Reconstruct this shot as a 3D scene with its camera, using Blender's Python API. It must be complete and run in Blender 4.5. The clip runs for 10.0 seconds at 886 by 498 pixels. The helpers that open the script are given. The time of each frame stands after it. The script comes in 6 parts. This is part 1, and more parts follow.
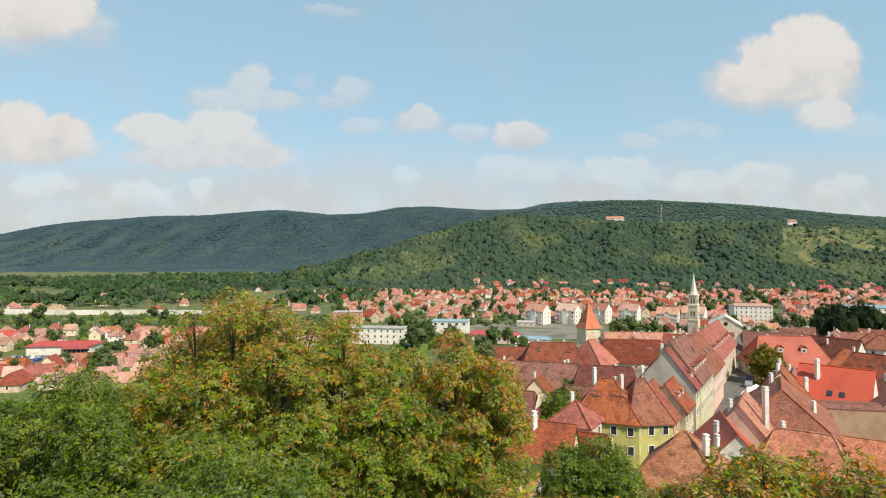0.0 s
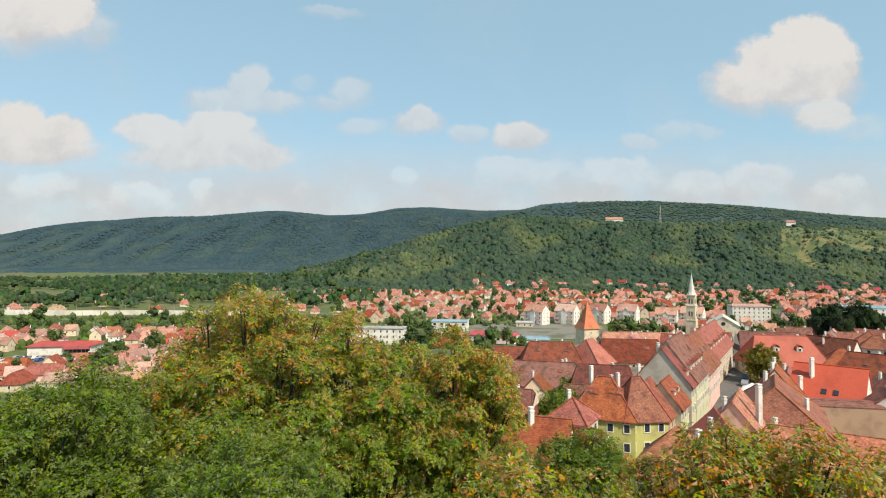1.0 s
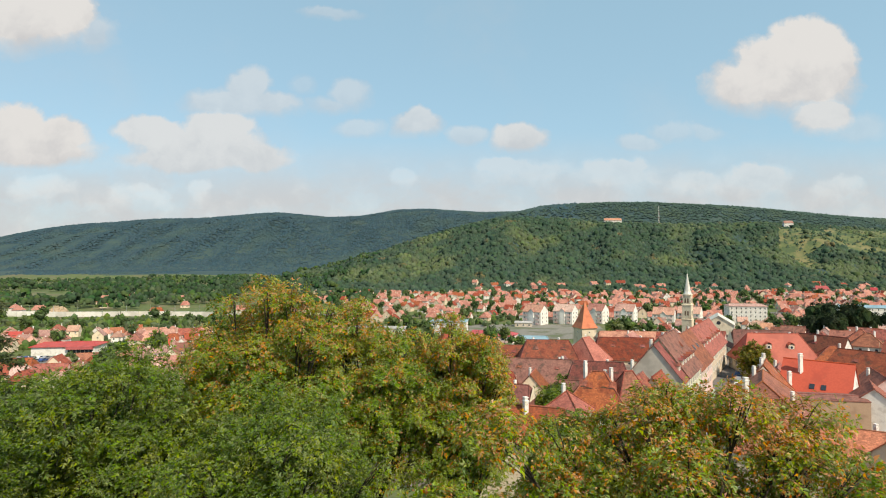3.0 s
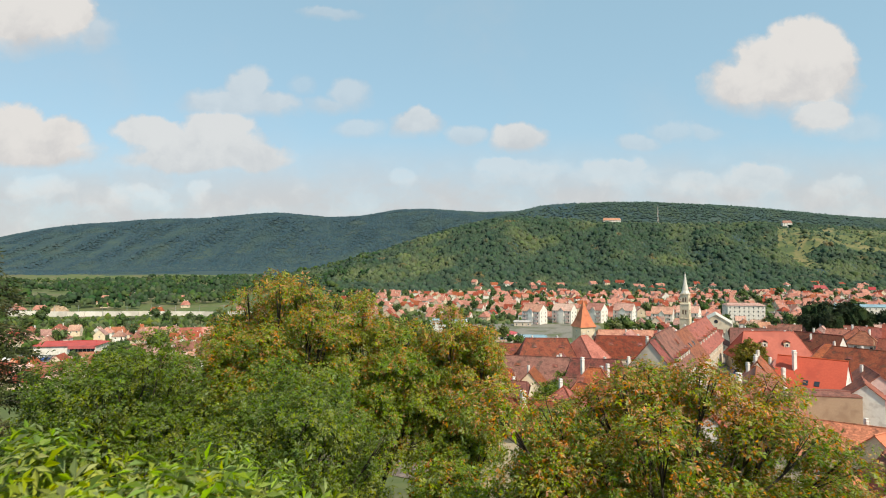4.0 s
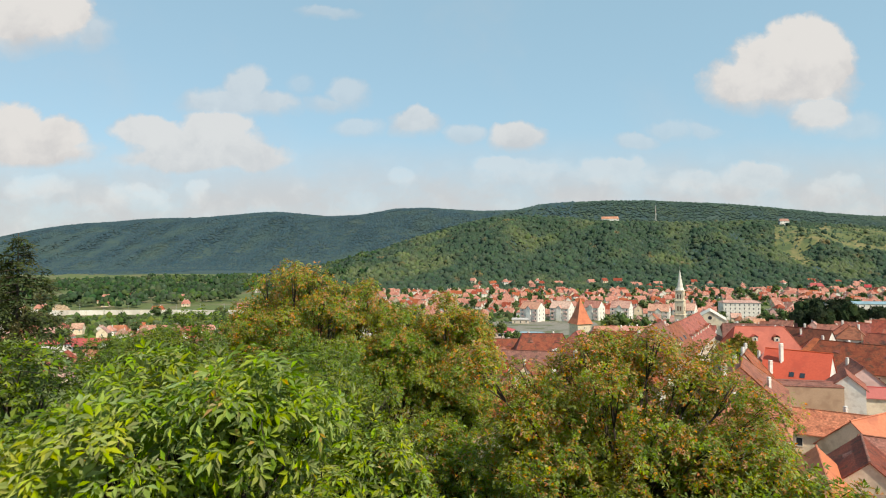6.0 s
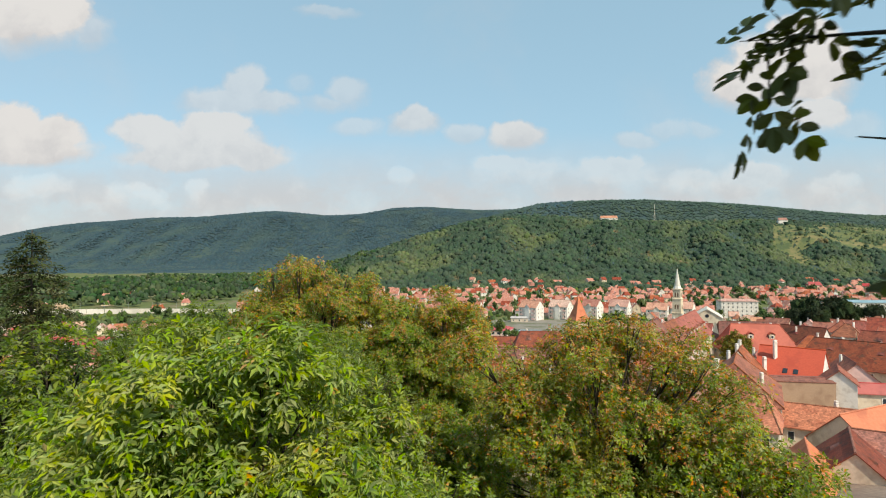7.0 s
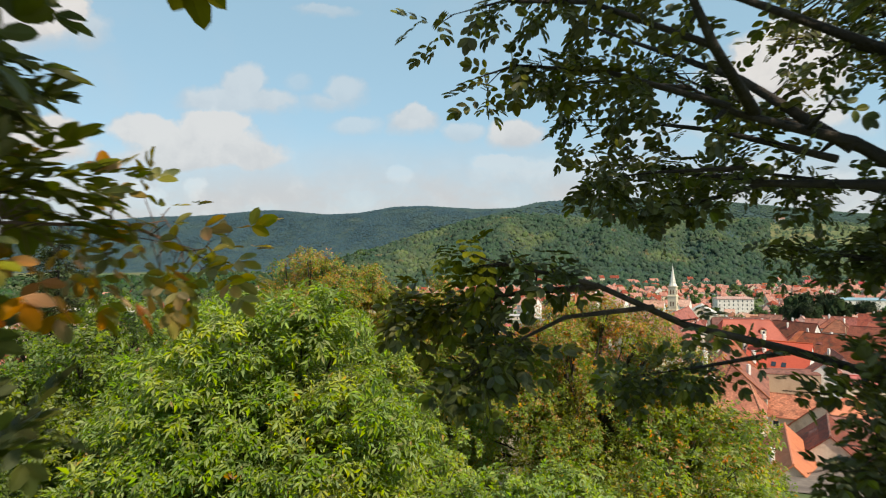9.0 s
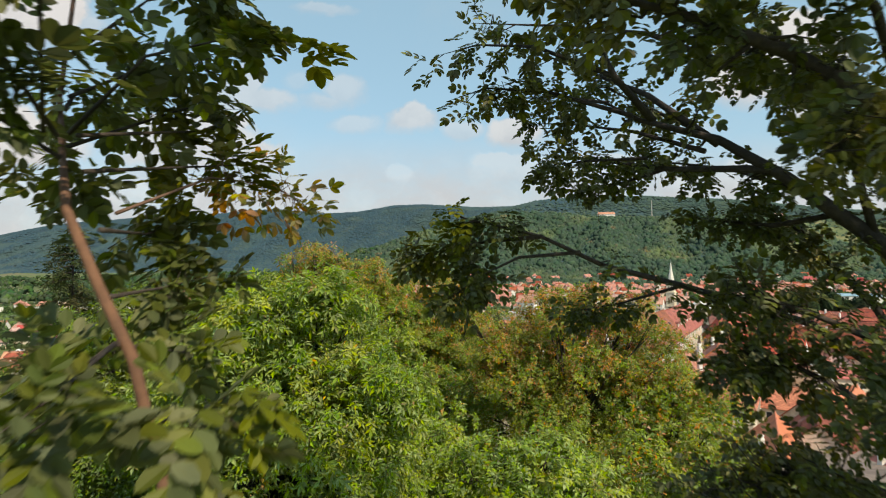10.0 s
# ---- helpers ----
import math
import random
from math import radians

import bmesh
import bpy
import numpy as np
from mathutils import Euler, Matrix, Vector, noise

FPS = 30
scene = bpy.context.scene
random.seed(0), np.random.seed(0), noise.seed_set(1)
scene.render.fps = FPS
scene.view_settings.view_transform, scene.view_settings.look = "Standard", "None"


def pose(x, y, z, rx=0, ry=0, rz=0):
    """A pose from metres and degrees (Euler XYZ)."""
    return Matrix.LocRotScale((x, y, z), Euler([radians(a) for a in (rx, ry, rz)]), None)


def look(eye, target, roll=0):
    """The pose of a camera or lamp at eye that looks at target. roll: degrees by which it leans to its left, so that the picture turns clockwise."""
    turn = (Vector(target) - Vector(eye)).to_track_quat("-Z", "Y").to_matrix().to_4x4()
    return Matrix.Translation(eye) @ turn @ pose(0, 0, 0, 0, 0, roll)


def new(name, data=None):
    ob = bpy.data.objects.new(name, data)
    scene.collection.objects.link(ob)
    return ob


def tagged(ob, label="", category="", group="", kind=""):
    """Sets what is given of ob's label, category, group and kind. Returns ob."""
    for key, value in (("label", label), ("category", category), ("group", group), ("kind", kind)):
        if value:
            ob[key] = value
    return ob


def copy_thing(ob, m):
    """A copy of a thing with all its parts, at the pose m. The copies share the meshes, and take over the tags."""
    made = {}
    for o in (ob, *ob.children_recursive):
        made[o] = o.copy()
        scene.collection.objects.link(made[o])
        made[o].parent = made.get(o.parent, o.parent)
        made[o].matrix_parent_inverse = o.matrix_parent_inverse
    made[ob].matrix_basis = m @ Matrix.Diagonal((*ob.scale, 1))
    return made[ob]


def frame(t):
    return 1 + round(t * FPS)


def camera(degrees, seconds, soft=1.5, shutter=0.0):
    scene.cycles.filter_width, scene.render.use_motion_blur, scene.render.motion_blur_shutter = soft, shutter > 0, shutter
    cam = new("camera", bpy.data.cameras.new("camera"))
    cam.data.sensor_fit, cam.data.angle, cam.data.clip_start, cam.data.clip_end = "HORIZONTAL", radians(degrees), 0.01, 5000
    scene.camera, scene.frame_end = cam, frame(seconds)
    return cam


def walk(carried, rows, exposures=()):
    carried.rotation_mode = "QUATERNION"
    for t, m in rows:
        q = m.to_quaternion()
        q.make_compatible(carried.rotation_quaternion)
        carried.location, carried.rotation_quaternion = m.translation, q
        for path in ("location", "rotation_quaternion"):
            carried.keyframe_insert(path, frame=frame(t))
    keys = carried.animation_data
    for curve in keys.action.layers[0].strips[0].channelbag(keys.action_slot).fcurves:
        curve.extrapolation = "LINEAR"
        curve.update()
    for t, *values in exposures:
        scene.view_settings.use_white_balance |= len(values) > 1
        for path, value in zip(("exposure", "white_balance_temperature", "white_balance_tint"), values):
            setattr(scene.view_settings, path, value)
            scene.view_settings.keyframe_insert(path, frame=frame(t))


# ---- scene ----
cam = camera(76.2, 10.0, soft=1.1, shutter=0.4)
METRES, EYE, TILT, LEAN, TURN = 18.0, 48.0, 1.1, 0.0, 0.0
ROWS = [
    (0.0, 0.0, 0.0, 0.0, 0.0, 0.0, 0.0),
    (0.5, 0.0011, -0.0382, -0.004, -0.03, 0.04, 0.01),
    (1.0, 0.0019, -0.0803, -0.0072, -0.06, 0.08, 0.0),
    (1.5, 0.0032, -0.1238, -0.0111, -0.08, 0.13, 0.03),
    (2.0, 0.0048, -0.1692, -0.0147, -0.1, 0.16, 0.07),
    (2.5, 0.0059, -0.2167, -0.019, -0.11, 0.2, 0.1),
    (4.0, 0.0027, -0.3724, -0.0382, -0.18, 0.22, 0.15),
    (4.5, 0.004, -0.4287, -0.0441, -0.2, 0.2, 0.17),
    (5.0, 0.0066, -0.4838, -0.0516, -0.23, 0.18, 0.21),
    (5.5, 0.0091, -0.5375, -0.0571, -0.26, 0.16, 0.26),
    (7.0, 0.0185, -0.6848, -0.0764, -0.36, 0.04, 0.29),
    (7.5, 0.0205, -0.7319, -0.0833, -0.39, 0.03, 0.33),
    (8.0, 0.0215, -0.7791, -0.0891, -0.42, -0.04, 0.33),
    (8.5, 0.0224, -0.8282, -0.0952, -0.39, -0.05, 0.34),
    (9.0, 0.0224, -0.8801, -0.1017, -0.48, -0.06, 0.33),
    (9.5, 0.0232, -0.9344, -0.108, -0.51, -0.15, 0.42),
    (10.0, 0.0246, -0.9911, -0.1223, -0.5, -0.22, 0.59),
]
walk(cam, [(t, pose(0, 0, EYE, TILT, LEAN, TURN) @ pose(METRES * x, METRES * y, METRES * z, 90 + pitch, roll, yaw)) for t, x, y, z, yaw, pitch, roll in ROWS],
     exposures=[(0.0, 0.6, 6900, 12), (10.0, 0.6, 6900, 12)])

# ---------------------------------------------------------------- sky and sun
SUN_DIR = Vector((0.44, -0.54, 0.72)).normalized()
sun = new("sun", bpy.data.lights.new("sun", "SUN"))
sun.data.energy, sun.data.angle, sun.data.color = 3.5, radians(0.6), (1.0, 0.90, 0.75)
sun.matrix_world = look(SUN_DIR * 100, (0, 0, 0))

world = bpy.data.worlds.new("world")
scene.world = world
world.use_nodes = True


class Nodes:
    """Short ways to lay shader nodes."""

    def __init__(self, tree):
        self.tree = tree
        tree.nodes.clear()

    def add(self, kind):
        return self.tree.nodes.new(kind)

    def plug(self, value, socket):
        if isinstance(value, bpy.types.NodeSocket):
            self.tree.links.new(value, socket)
        else:
            socket.default_value = value

    def math(self, op, a, b=0.0, c=0.0, clamp=False):
        n = self.add("ShaderNodeMath")
        n.operation, n.use_clamp = op, clamp
        for i, v in enumerate((a, b, c)):
            self.plug(v, n.inputs[i])
        return n.outputs[0]

    def vec(self, op, a, b=(0, 0, 0)):
        n = self.add("ShaderNodeVectorMath")
        n.operation = op
        self.plug(a, n.inputs[0]), self.plug(b, n.inputs[1])
        return n.outputs[1] if op in ("LENGTH", "DOT_PRODUCT") else n.outputs[0]

    def noise(self, vector, scale, detail=4.0, rough=0.55, what=0):
        n = self.add("ShaderNodeTexNoise")
        self.plug(vector, n.inputs["Vector"])
        n.inputs["Scale"].default_value, n.inputs["Detail"].default_value = scale, detail
        n.inputs["Roughness"].default_value = rough
        return n.outputs[what]

    def ramp(self, value, low, high, a=0.0, b=1.0, smooth=True):
        n = self.add("ShaderNodeMapRange")
        n.interpolation_type = "SMOOTHSTEP" if smooth else "LINEAR"
        for i, v in enumerate((value, low, high, a, b)):
            self.plug(v, n.inputs[i])
        return n.outputs[0]

    def mix(self, fac, a, b, how="MIX"):
        n = self.add("ShaderNodeMix")
        n.data_type, n.blend_type = "RGBA", how
        self.plug(fac, n.inputs[0])
        for v, s in ((a, n.inputs[6]), (b, n.inputs[7])):
            self.plug((*v, 1.0) if isinstance(v, tuple) and len(v) == 3 else v, s)
        return n.outputs[2]


def build_sky():
    N = Nodes(world.node_tree)
    sky = N.add("ShaderNodeTexSky")
    sky.sky_type, sky.sun_disc = "NISHITA", False
    sky.sun_elevation = math.asin(SUN_DIR.z)
    sky.sun_rotation = math.atan2(SUN_DIR.x, SUN_DIR.y)
    sky.altitude, sky.air_density, sky.dust_density, sky.ozone_density = 400, 1.0, 0.6, 1.0
    way = N.add("ShaderNodeTexCoord").outputs["Generated"]
    xyz = N.add("ShaderNodeSeparateXYZ")
    N.plug(way, xyz.inputs[0])
    ahead = N.math("MAXIMUM", xyz.outputs[1], 0.05)
    a = N.math("DIVIDE", xyz.outputs[0], ahead)
    b = N.math("DIVIDE", xyz.outputs[2], ahead)
    flat = N.add("ShaderNodeCombineXYZ")
    N.plug(a, flat.inputs[0]), N.plug(b, flat.inputs[1])
    p = flat.outputs[0]
    wob = N.vec("MULTIPLY", N.vec("SUBTRACT", N.noise(p, 11.0, 4.0, 0.55, 1), (0.5, 0.5, 0.5)), (0.050, 0.036, 0))
    curl = N.vec("MULTIPLY", N.vec("SUBTRACT", N.noise(p, 38.0, 5.0, 0.6, 1), (0.5, 0.5, 0.5)), (0.022, 0.018, 0))
    q = N.vec("ADD", N.vec("ADD", p, wob), curl)
    fine = N.noise(p, 26.0, 6.0, 0.62)
    # fair-weather clouds: thickness, foot and top, then the puffs with middle and half size, as slopes to the right and up
    clouds = [
        (1.0, 0.262, 0.40, [(0.655, 0.385, 0.074, 0.058), (0.692, 0.345, 0.060, 0.074), (0.600, 0.340, 0.090, 0.066), (0.540, 0.312, 0.078, 0.046), (0.620, 0.306, 0.125, 0.040)]),
        (0.85, 0.225, 0.29, [(0.682, 0.258, 0.056, 0.032)]),
        (0.30, 0.205, 0.27, [(0.735, 0.236, 0.070, 0.030)]),
        (1.0, 0.385, 0.46, [(-0.76, 0.44, 0.095, 0.064), (-0.70, 0.445, 0.090, 0.060)]),
        (0.5, 0.385, 0.46, [(-0.615, 0.405, 0.040, 0.034)]),
        (1.0, 0.165, 0.27, [(-0.755, 0.235, 0.066, 0.054), (-0.69, 0.222, 0.066, 0.040), (-0.73, 0.195, 0.125, 0.032)]),
        (0.82, 0.150, 0.25, [(-0.43, 0.205, 0.125, 0.050), (-0.52, 0.232, 0.066, 0.032), (-0.40, 0.238, 0.064, 0.038), (-0.33, 0.185, 0.076, 0.033), (-0.44, 0.180, 0.145, 0.028)]),
        (0.55, 0.255, 0.33, [(-0.375, 0.285, 0.090, 0.031), (-0.34, 0.318, 0.040, 0.033), (-0.30, 0.280, 0.055, 0.022)]),
        (0.42, 0.275, 0.32, [(-0.162, 0.302, 0.040, 0.028), (-0.195, 0.284, 0.045, 0.016)]),
        (0.22, 0.300, 0.33, [(-0.25, 0.315, 0.026, 0.016)]),
        (0.38, 0.220, 0.25, [(-0.145, 0.238, 0.050, 0.019)]),
        (0.65, 0.225, 0.28, [(-0.042, 0.246, 0.046, 0.027), (-0.044, 0.264, 0.023, 0.024)]),
        (0.45, 0.210, 0.24, [(0.045, 0.226, 0.040, 0.019)]),
        (0.80, 0.195, 0.25, [(0.136, 0.223, 0.050, 0.029)]),
        (0.42, 0.195, 0.225, [(0.35, 0.210, 0.040, 0.018)]),
        (0.32, 0.215, 0.25, [(0.41, 0.230, 0.055, 0.019), (0.475, 0.228, 0.030, 0.015)]),
        (0.32, 0.436, 0.455, [(-0.20, 0.446, 0.055, 0.011)]),
        (0.45, 0.135, 0.16, [(-0.07, 0.150, 0.026, 0.017)]),
        (0.50, 0.130, 0.18, [(0.15, 0.158, 0.095, 0.027), (0.10, 0.172, 0.05, 0.017)]),
        (0.55, 0.125, 0.18, [(0.30, 0.150, 0.095, 0.030), (0.33, 0.166, 0.045, 0.019)]),
        (0.60, 0.110, 0.16, [(0.455, 0.135, 0.055, 0.030)]),
        (0.65, 0.110, 0.17, [(0.56, 0.142, 0.065, 0.037)]),
        (0.55, 0.105, 0.15, [(0.70, 0.130, 0.056, 0.026)]),
        (0.55, 0.090, 0.14, [(-0.54, 0.112, 0.055, 0.028)]),
        (0.40, 0.105, 0.14, [(-0.43, 0.125, 0.024, 0.023)]),
        (0.40, 0.105, 0.15, [(-0.70, 0.130, 0.060, 0.026)]),
    ]
    ragged = N.math("MULTIPLY", N.math("SUBTRACT", fine, 0.5), 0.55)
    mask, height = None, None
    for thick, foot, top, puffs in clouds:
        cover = None
        for u, v, ru, rv in puffs:
            r = N.vec("LENGTH", N.vec("MULTIPLY", N.vec("SUBTRACT", q, (u, v, 0)), (1 / ru, 1 / rv, 0)))
            d = N.math("SUBTRACT", 1.0, r)
            cover = d if cover is None else N.math("SMOOTH_MAX", cover, d, 0.15)
        up = N.ramp(b, foot, top, 0.0, 1.0, False)
        edge = N.math("MULTIPLY_ADD", up, 3.2 * thick, 1.1)
        full = N.math("MULTIPLY_ADD", N.math("ADD", cover, ragged), edge, 0.35, True)
        here = N.math("MULTIPLY", full, thick)
        lift = N.math("MULTIPLY", N.math("MULTIPLY_ADD", up, 0.8, 0.2), full)
        mask = here if mask is None else N.math("MAXIMUM", mask, here)
        height = lift if height is None else N.math("MAXIMUM", height, lift)
    # a veil of far cloud low over the hills, and loose cloud elsewhere
    low = N.ramp(b, 0.10, 0.24, 1.0, 0.0)
    veil = N.math("MULTIPLY", low, N.ramp(N.noise(N.vec("MULTIPLY", q, (1, 1.7, 1)), 8.0, 5.0, 0.58), 0.30, 0.62, 0.62, 1.0))
    thin = N.math("MULTIPLY", N.ramp(N.noise(way, 3.2, 6.0, 0.6), 0.50, 0.80), 0.22)
    mask = N.math("MAXIMUM", mask, N.math("MAXIMUM", N.math("MULTIPLY", veil, 0.88), thin), clamp=True)
    billow = N.noise(q, 17.0, 4.0, 0.6)
    tone = N.ramp(N.math("ADD", N.math("MULTIPLY", height, 0.80), N.math("MULTIPLY", N.math("SUBTRACT", billow, 0.42), 1.5)), 0.0, 0.85)
    cloud = N.mix(tone, (0.745, 0.772, 0.805), (0.940, 0.958, 0.962))
    bright = N.add("ShaderNodeVectorMath")
    bright.operation = "SCALE"
    N.plug(cloud, bright.inputs[0])
    bright.inputs["Scale"].default_value = 5.45
    hazy = N.mix(N.ramp(b, 0.0, 0.9, 0.64, 0.54, False), sky.outputs[0], (2.85, 4.9, 6.0))
    colour = N.mix(mask, hazy, bright.outputs[0])
    bg = N.add("ShaderNodeBackground")
    N.plug(colour, bg.inputs[0])
    bg.inputs[1].default_value = 0.095
    out = N.add("ShaderNodeOutputWorld")
    N.plug(bg.outputs[0], out.inputs[0])


build_sky()


# ---------------------------------------------------------------- materials
def material(name, a, b, c=None, rough=0.85, fine=6.0, coarse=0.35, vary=0.12, bump=0.25, leaf=0.0, metal=0.0, tiles=0.0, patch=None, patch_at=(0.55, 0.7), patch_scale=0.2, island=False, dither=0.0, ripe=None):
    """A procedural surface: two tones by fine grain, a third by broad stains, and a value that changes from piece to piece."""
    m = bpy.data.materials.new(name)
    m.use_nodes = True
    N = Nodes(m.node_tree)
    geo = N.add("ShaderNodeNewGeometry")
    place = geo.outputs["Position"]
    grain = N.noise(place, fine, 5.0, 0.6)
    broad = N.noise(place, coarse, 3.0, 0.55)
    colour = N.mix(N.ramp(grain, 0.35, 0.65), a, b)
    if c:
        colour = N.mix(N.ramp(broad, 0.48, 0.66), colour, c)
    if patch:
        spots = N.noise(place, patch_scale, 4.0, 0.65)
        if dither:
            spots = N.math("MULTIPLY_ADD", N.math("SUBTRACT", N.math("FRACT", N.math("MULTIPLY", geo.outputs["Random Per Island"], 5.77)), 0.5), dither, spots)
        if ripe:
            high = N.add("ShaderNodeSeparateXYZ")
            N.plug(place, high.inputs[0])
            spots = N.math("ADD", spots, N.ramp(high.outputs[2], ripe[0], ripe[1], 0.0, ripe[2]))
        colour = N.mix(N.ramp(spots, *patch_at), colour, patch)
    chance = geo.outputs["Random Per Island"] if island else N.add("ShaderNodeObjectInfo").outputs["Random"]
    hsv = N.add("ShaderNodeHueSaturation")
    N.plug(N.ramp(chance, 0, 1, 1 - vary, 1 + vary, False), hsv.inputs["Value"])
    N.plug(N.ramp(N.math("FRACT", N.math("MULTIPLY", chance, 7.31)), 0, 1, 0.5 - vary * 0.05, 0.5 + vary * 0.05, False), hsv.inputs["Hue"])
    N.plug(N.ramp(N.math("FRACT", N.math("MULTIPLY", chance, 13.7)), 0, 1, 1 - vary, 1 + vary * 0.6, False), hsv.inputs["Saturation"])
    N.plug(colour, hsv.inputs["Color"])
    colour = hsv.outputs[0]
    b1 = N.add("ShaderNodeBsdfPrincipled")
    b1.inputs["Roughness"].default_value, b1.inputs["Metallic"].default_value = rough, metal
    b1.inputs["Specular IOR Level"].default_value = 0.12 if leaf or island else 0.4
    height = grain
    if tiles:
        near = N.add("ShaderNodeTexCoord").outputs["Object"]
        cut = N.add("ShaderNodeSeparateXYZ")
        N.plug(near, cut.inputs[0])
        row = N.math("MULTIPLY", cut.outputs[2], 1 / tiles)
        lip = N.math("FRACT", row)
        cells = N.add("ShaderNodeTexWhiteNoise")
        box = N.add("ShaderNodeCombineXYZ")
        N.plug(N.math("FLOOR", N.math("MULTIPLY", cut.outputs[0], 1 / (tiles * 1.5))), box.inputs[0])
        N.plug(N.math("FLOOR", N.math("MULTIPLY", cut.outputs[1], 1 / (tiles * 1.5))), box.inputs[1])
        N.plug(N.math("FLOOR", row), box.inputs[2])
        N.plug(box.outputs[0], cells.inputs[0])
        tint = N.add("ShaderNodeHueSaturation")
        N.plug(N.ramp(cells.outputs[0], 0, 1, 0.72, 1.22, False), tint.inputs["Value"])
        N.plug(colour, tint.inputs["Color"])
        colour = N.mix(N.ramp(lip, 0.0, 0.25, 0.42, 0.0), tint.outputs[0], (0.05, 0.022, 0.016))
        height = N.math("ADD", N.math("MULTIPLY", lip, -0.8), grain)
    N.plug(colour, b1.inputs["Base Color"])
    if bump:
        bp = N.add("ShaderNodeBump")
        bp.inputs["Strength"].default_value, bp.inputs["Distance"].default_value = bump, 0.04
        N.plug(height, bp.inputs["Height"])
        N.plug(bp.outputs[0], b1.inputs["Normal"])
    shader = b1.outputs[0]
    if leaf:
        tr = N.add("ShaderNodeBsdfTranslucent")
        N.plug(N.mix(0.2, colour, (0.42, 0.42, 0.03)), tr.inputs[0])
        ms = N.add("ShaderNodeMixShader")
        ms.inputs[0].default_value = leaf
        N.plug(shader, ms.inputs[1]), N.plug(tr.outputs[0], ms.inputs[2])
        shader = ms.outputs[0]
    N.plug(shader, N.add("ShaderNodeOutputMaterial").inputs[0])
    return m


def glass(name, tint=(0.03, 0.04, 0.05)):
    m = bpy.data.materials.new(name)
    m.use_nodes = True
    b = m.node_tree.nodes["Principled BSDF"]
    b.inputs["Base Color"].default_value, b.inputs["Roughness"].default_value = (*tint, 1), 0.08
    b.inputs["IOR"].default_value = 1.5
    return m


GLASS = glass("window glass")
OLD_TILE = material("weathered clay tile", (0.265, 0.073, 0.039), (0.345, 0.108, 0.061), (0.205, 0.054, 0.033), tiles=0.16, vary=0.2, coarse=0.6, patch=(0.130, 0.052, 0.034), patch_at=(0.52, 0.69), patch_scale=0.9)
MAROON_TILE = material("dark maroon clay tile", (0.190, 0.047, 0.030), (0.250, 0.071, 0.044), (0.145, 0.037, 0.025), tiles=0.16, vary=0.22, coarse=0.5, patch=(0.095, 0.042, 0.028), patch_at=(0.50, 0.66), patch_scale=0.7)
STREET_LEAF = material("yellowing street tree leaves", (0.150, 0.170, 0.018), (0.300, 0.215, 0.022), (0.085, 0.120, 0.016), rough=0.6, fine=0.9, coarse=0.4, vary=0.3, bump=0, leaf=0.25, island=True)
ORANGE_TILE = material("orange clay tile", (0.310, 0.100, 0.045), (0.385, 0.140, 0.066), (0.250, 0.078, 0.037), tiles=0.17, vary=0.16, coarse=0.5, patch=(0.155, 0.067, 0.037), patch_at=(0.53, 0.71), patch_scale=0.7)
RED_TILE = material("new red clay tile", (0.470, 0.071, 0.027), (0.520, 0.086, 0.033), (0.420, 0.064, 0.026), rough=0.7, fine=3.0, coarse=0.3, vary=0.05, patch=(0.380, 0.069, 0.031), patch_at=(0.56, 0.75), patch_scale=0.5)
# Far roofs: the tile colour is paled to carry the haze over the town.
PINK_ROOF = material("far clay tile paled for haze", (0.42, 0.222, 0.162), (0.52, 0.290, 0.215), (0.36, 0.172, 0.128), vary=0.26, fine=2.0, coarse=0.2, tiles=0.3)
RED_METAL = material("red sheet metal roof", (0.38, 0.060, 0.055), (0.44, 0.075, 0.066), (0.33, 0.055, 0.05), rough=0.55, vary=0.16)
BLUE_METAL = material("pale blue sheet roof", (0.20, 0.33, 0.39), (0.25, 0.38, 0.44), (0.17, 0.28, 0.33), rough=0.75, coarse=0.15)
GREY_ROOF = material("grey bitumen roof", (0.34, 0.33, 0.31), (0.44, 0.42, 0.40), (0.28, 0.27, 0.26))
CREAM = material("cream plaster", (0.64, 0.54, 0.39), (0.70, 0.60, 0.45), (0.52, 0.42, 0.30), rough=0.95, vary=0.16, coarse=0.5)
WHITE = material("white limewash", (0.70, 0.67, 0.61), (0.76, 0.73, 0.67), (0.58, 0.54, 0.48), rough=0.95, vary=0.10, coarse=0.6)
GREEN_WALL = material("yellow-green plaster", (0.50, 0.50, 0.17), (0.56, 0.56, 0.22), (0.40, 0.39, 0.16), rough=0.95, coarse=0.5)
LIME_WALL = material("pale lime plaster", (0.56, 0.56, 0.36), (0.63, 0.62, 0.43), (0.47, 0.46, 0.32), rough=0.95, coarse=0.5)
GREY_WALL = material("pale grey roughcast gable", (0.62, 0.54, 0.44), (0.68, 0.60, 0.49), (0.52, 0.45, 0.36), rough=0.95, coarse=0.3)
ORANGE_WALL = material("ochre plaster", (0.62, 0.36, 0.16), (0.68, 0.42, 0.20), (0.52, 0.30, 0.15), rough=0.95)
PINK_WALL = material("pale pink plaster", (0.68, 0.47, 0.42), (0.74, 0.54, 0.48), (0.58, 0.40, 0.36), rough=0.95)
BEIGE_WALL = material("weathered beige plaster", (0.42, 0.28, 0.17), (0.47, 0.33, 0.21), (0.36, 0.235, 0.145), rough=0.95, coarse=0.3)
BRICK_WALL = material("tawny brickwork", (0.50, 0.26, 0.14), (0.56, 0.31, 0.18), (0.42, 0.21, 0.12), rough=0.95)
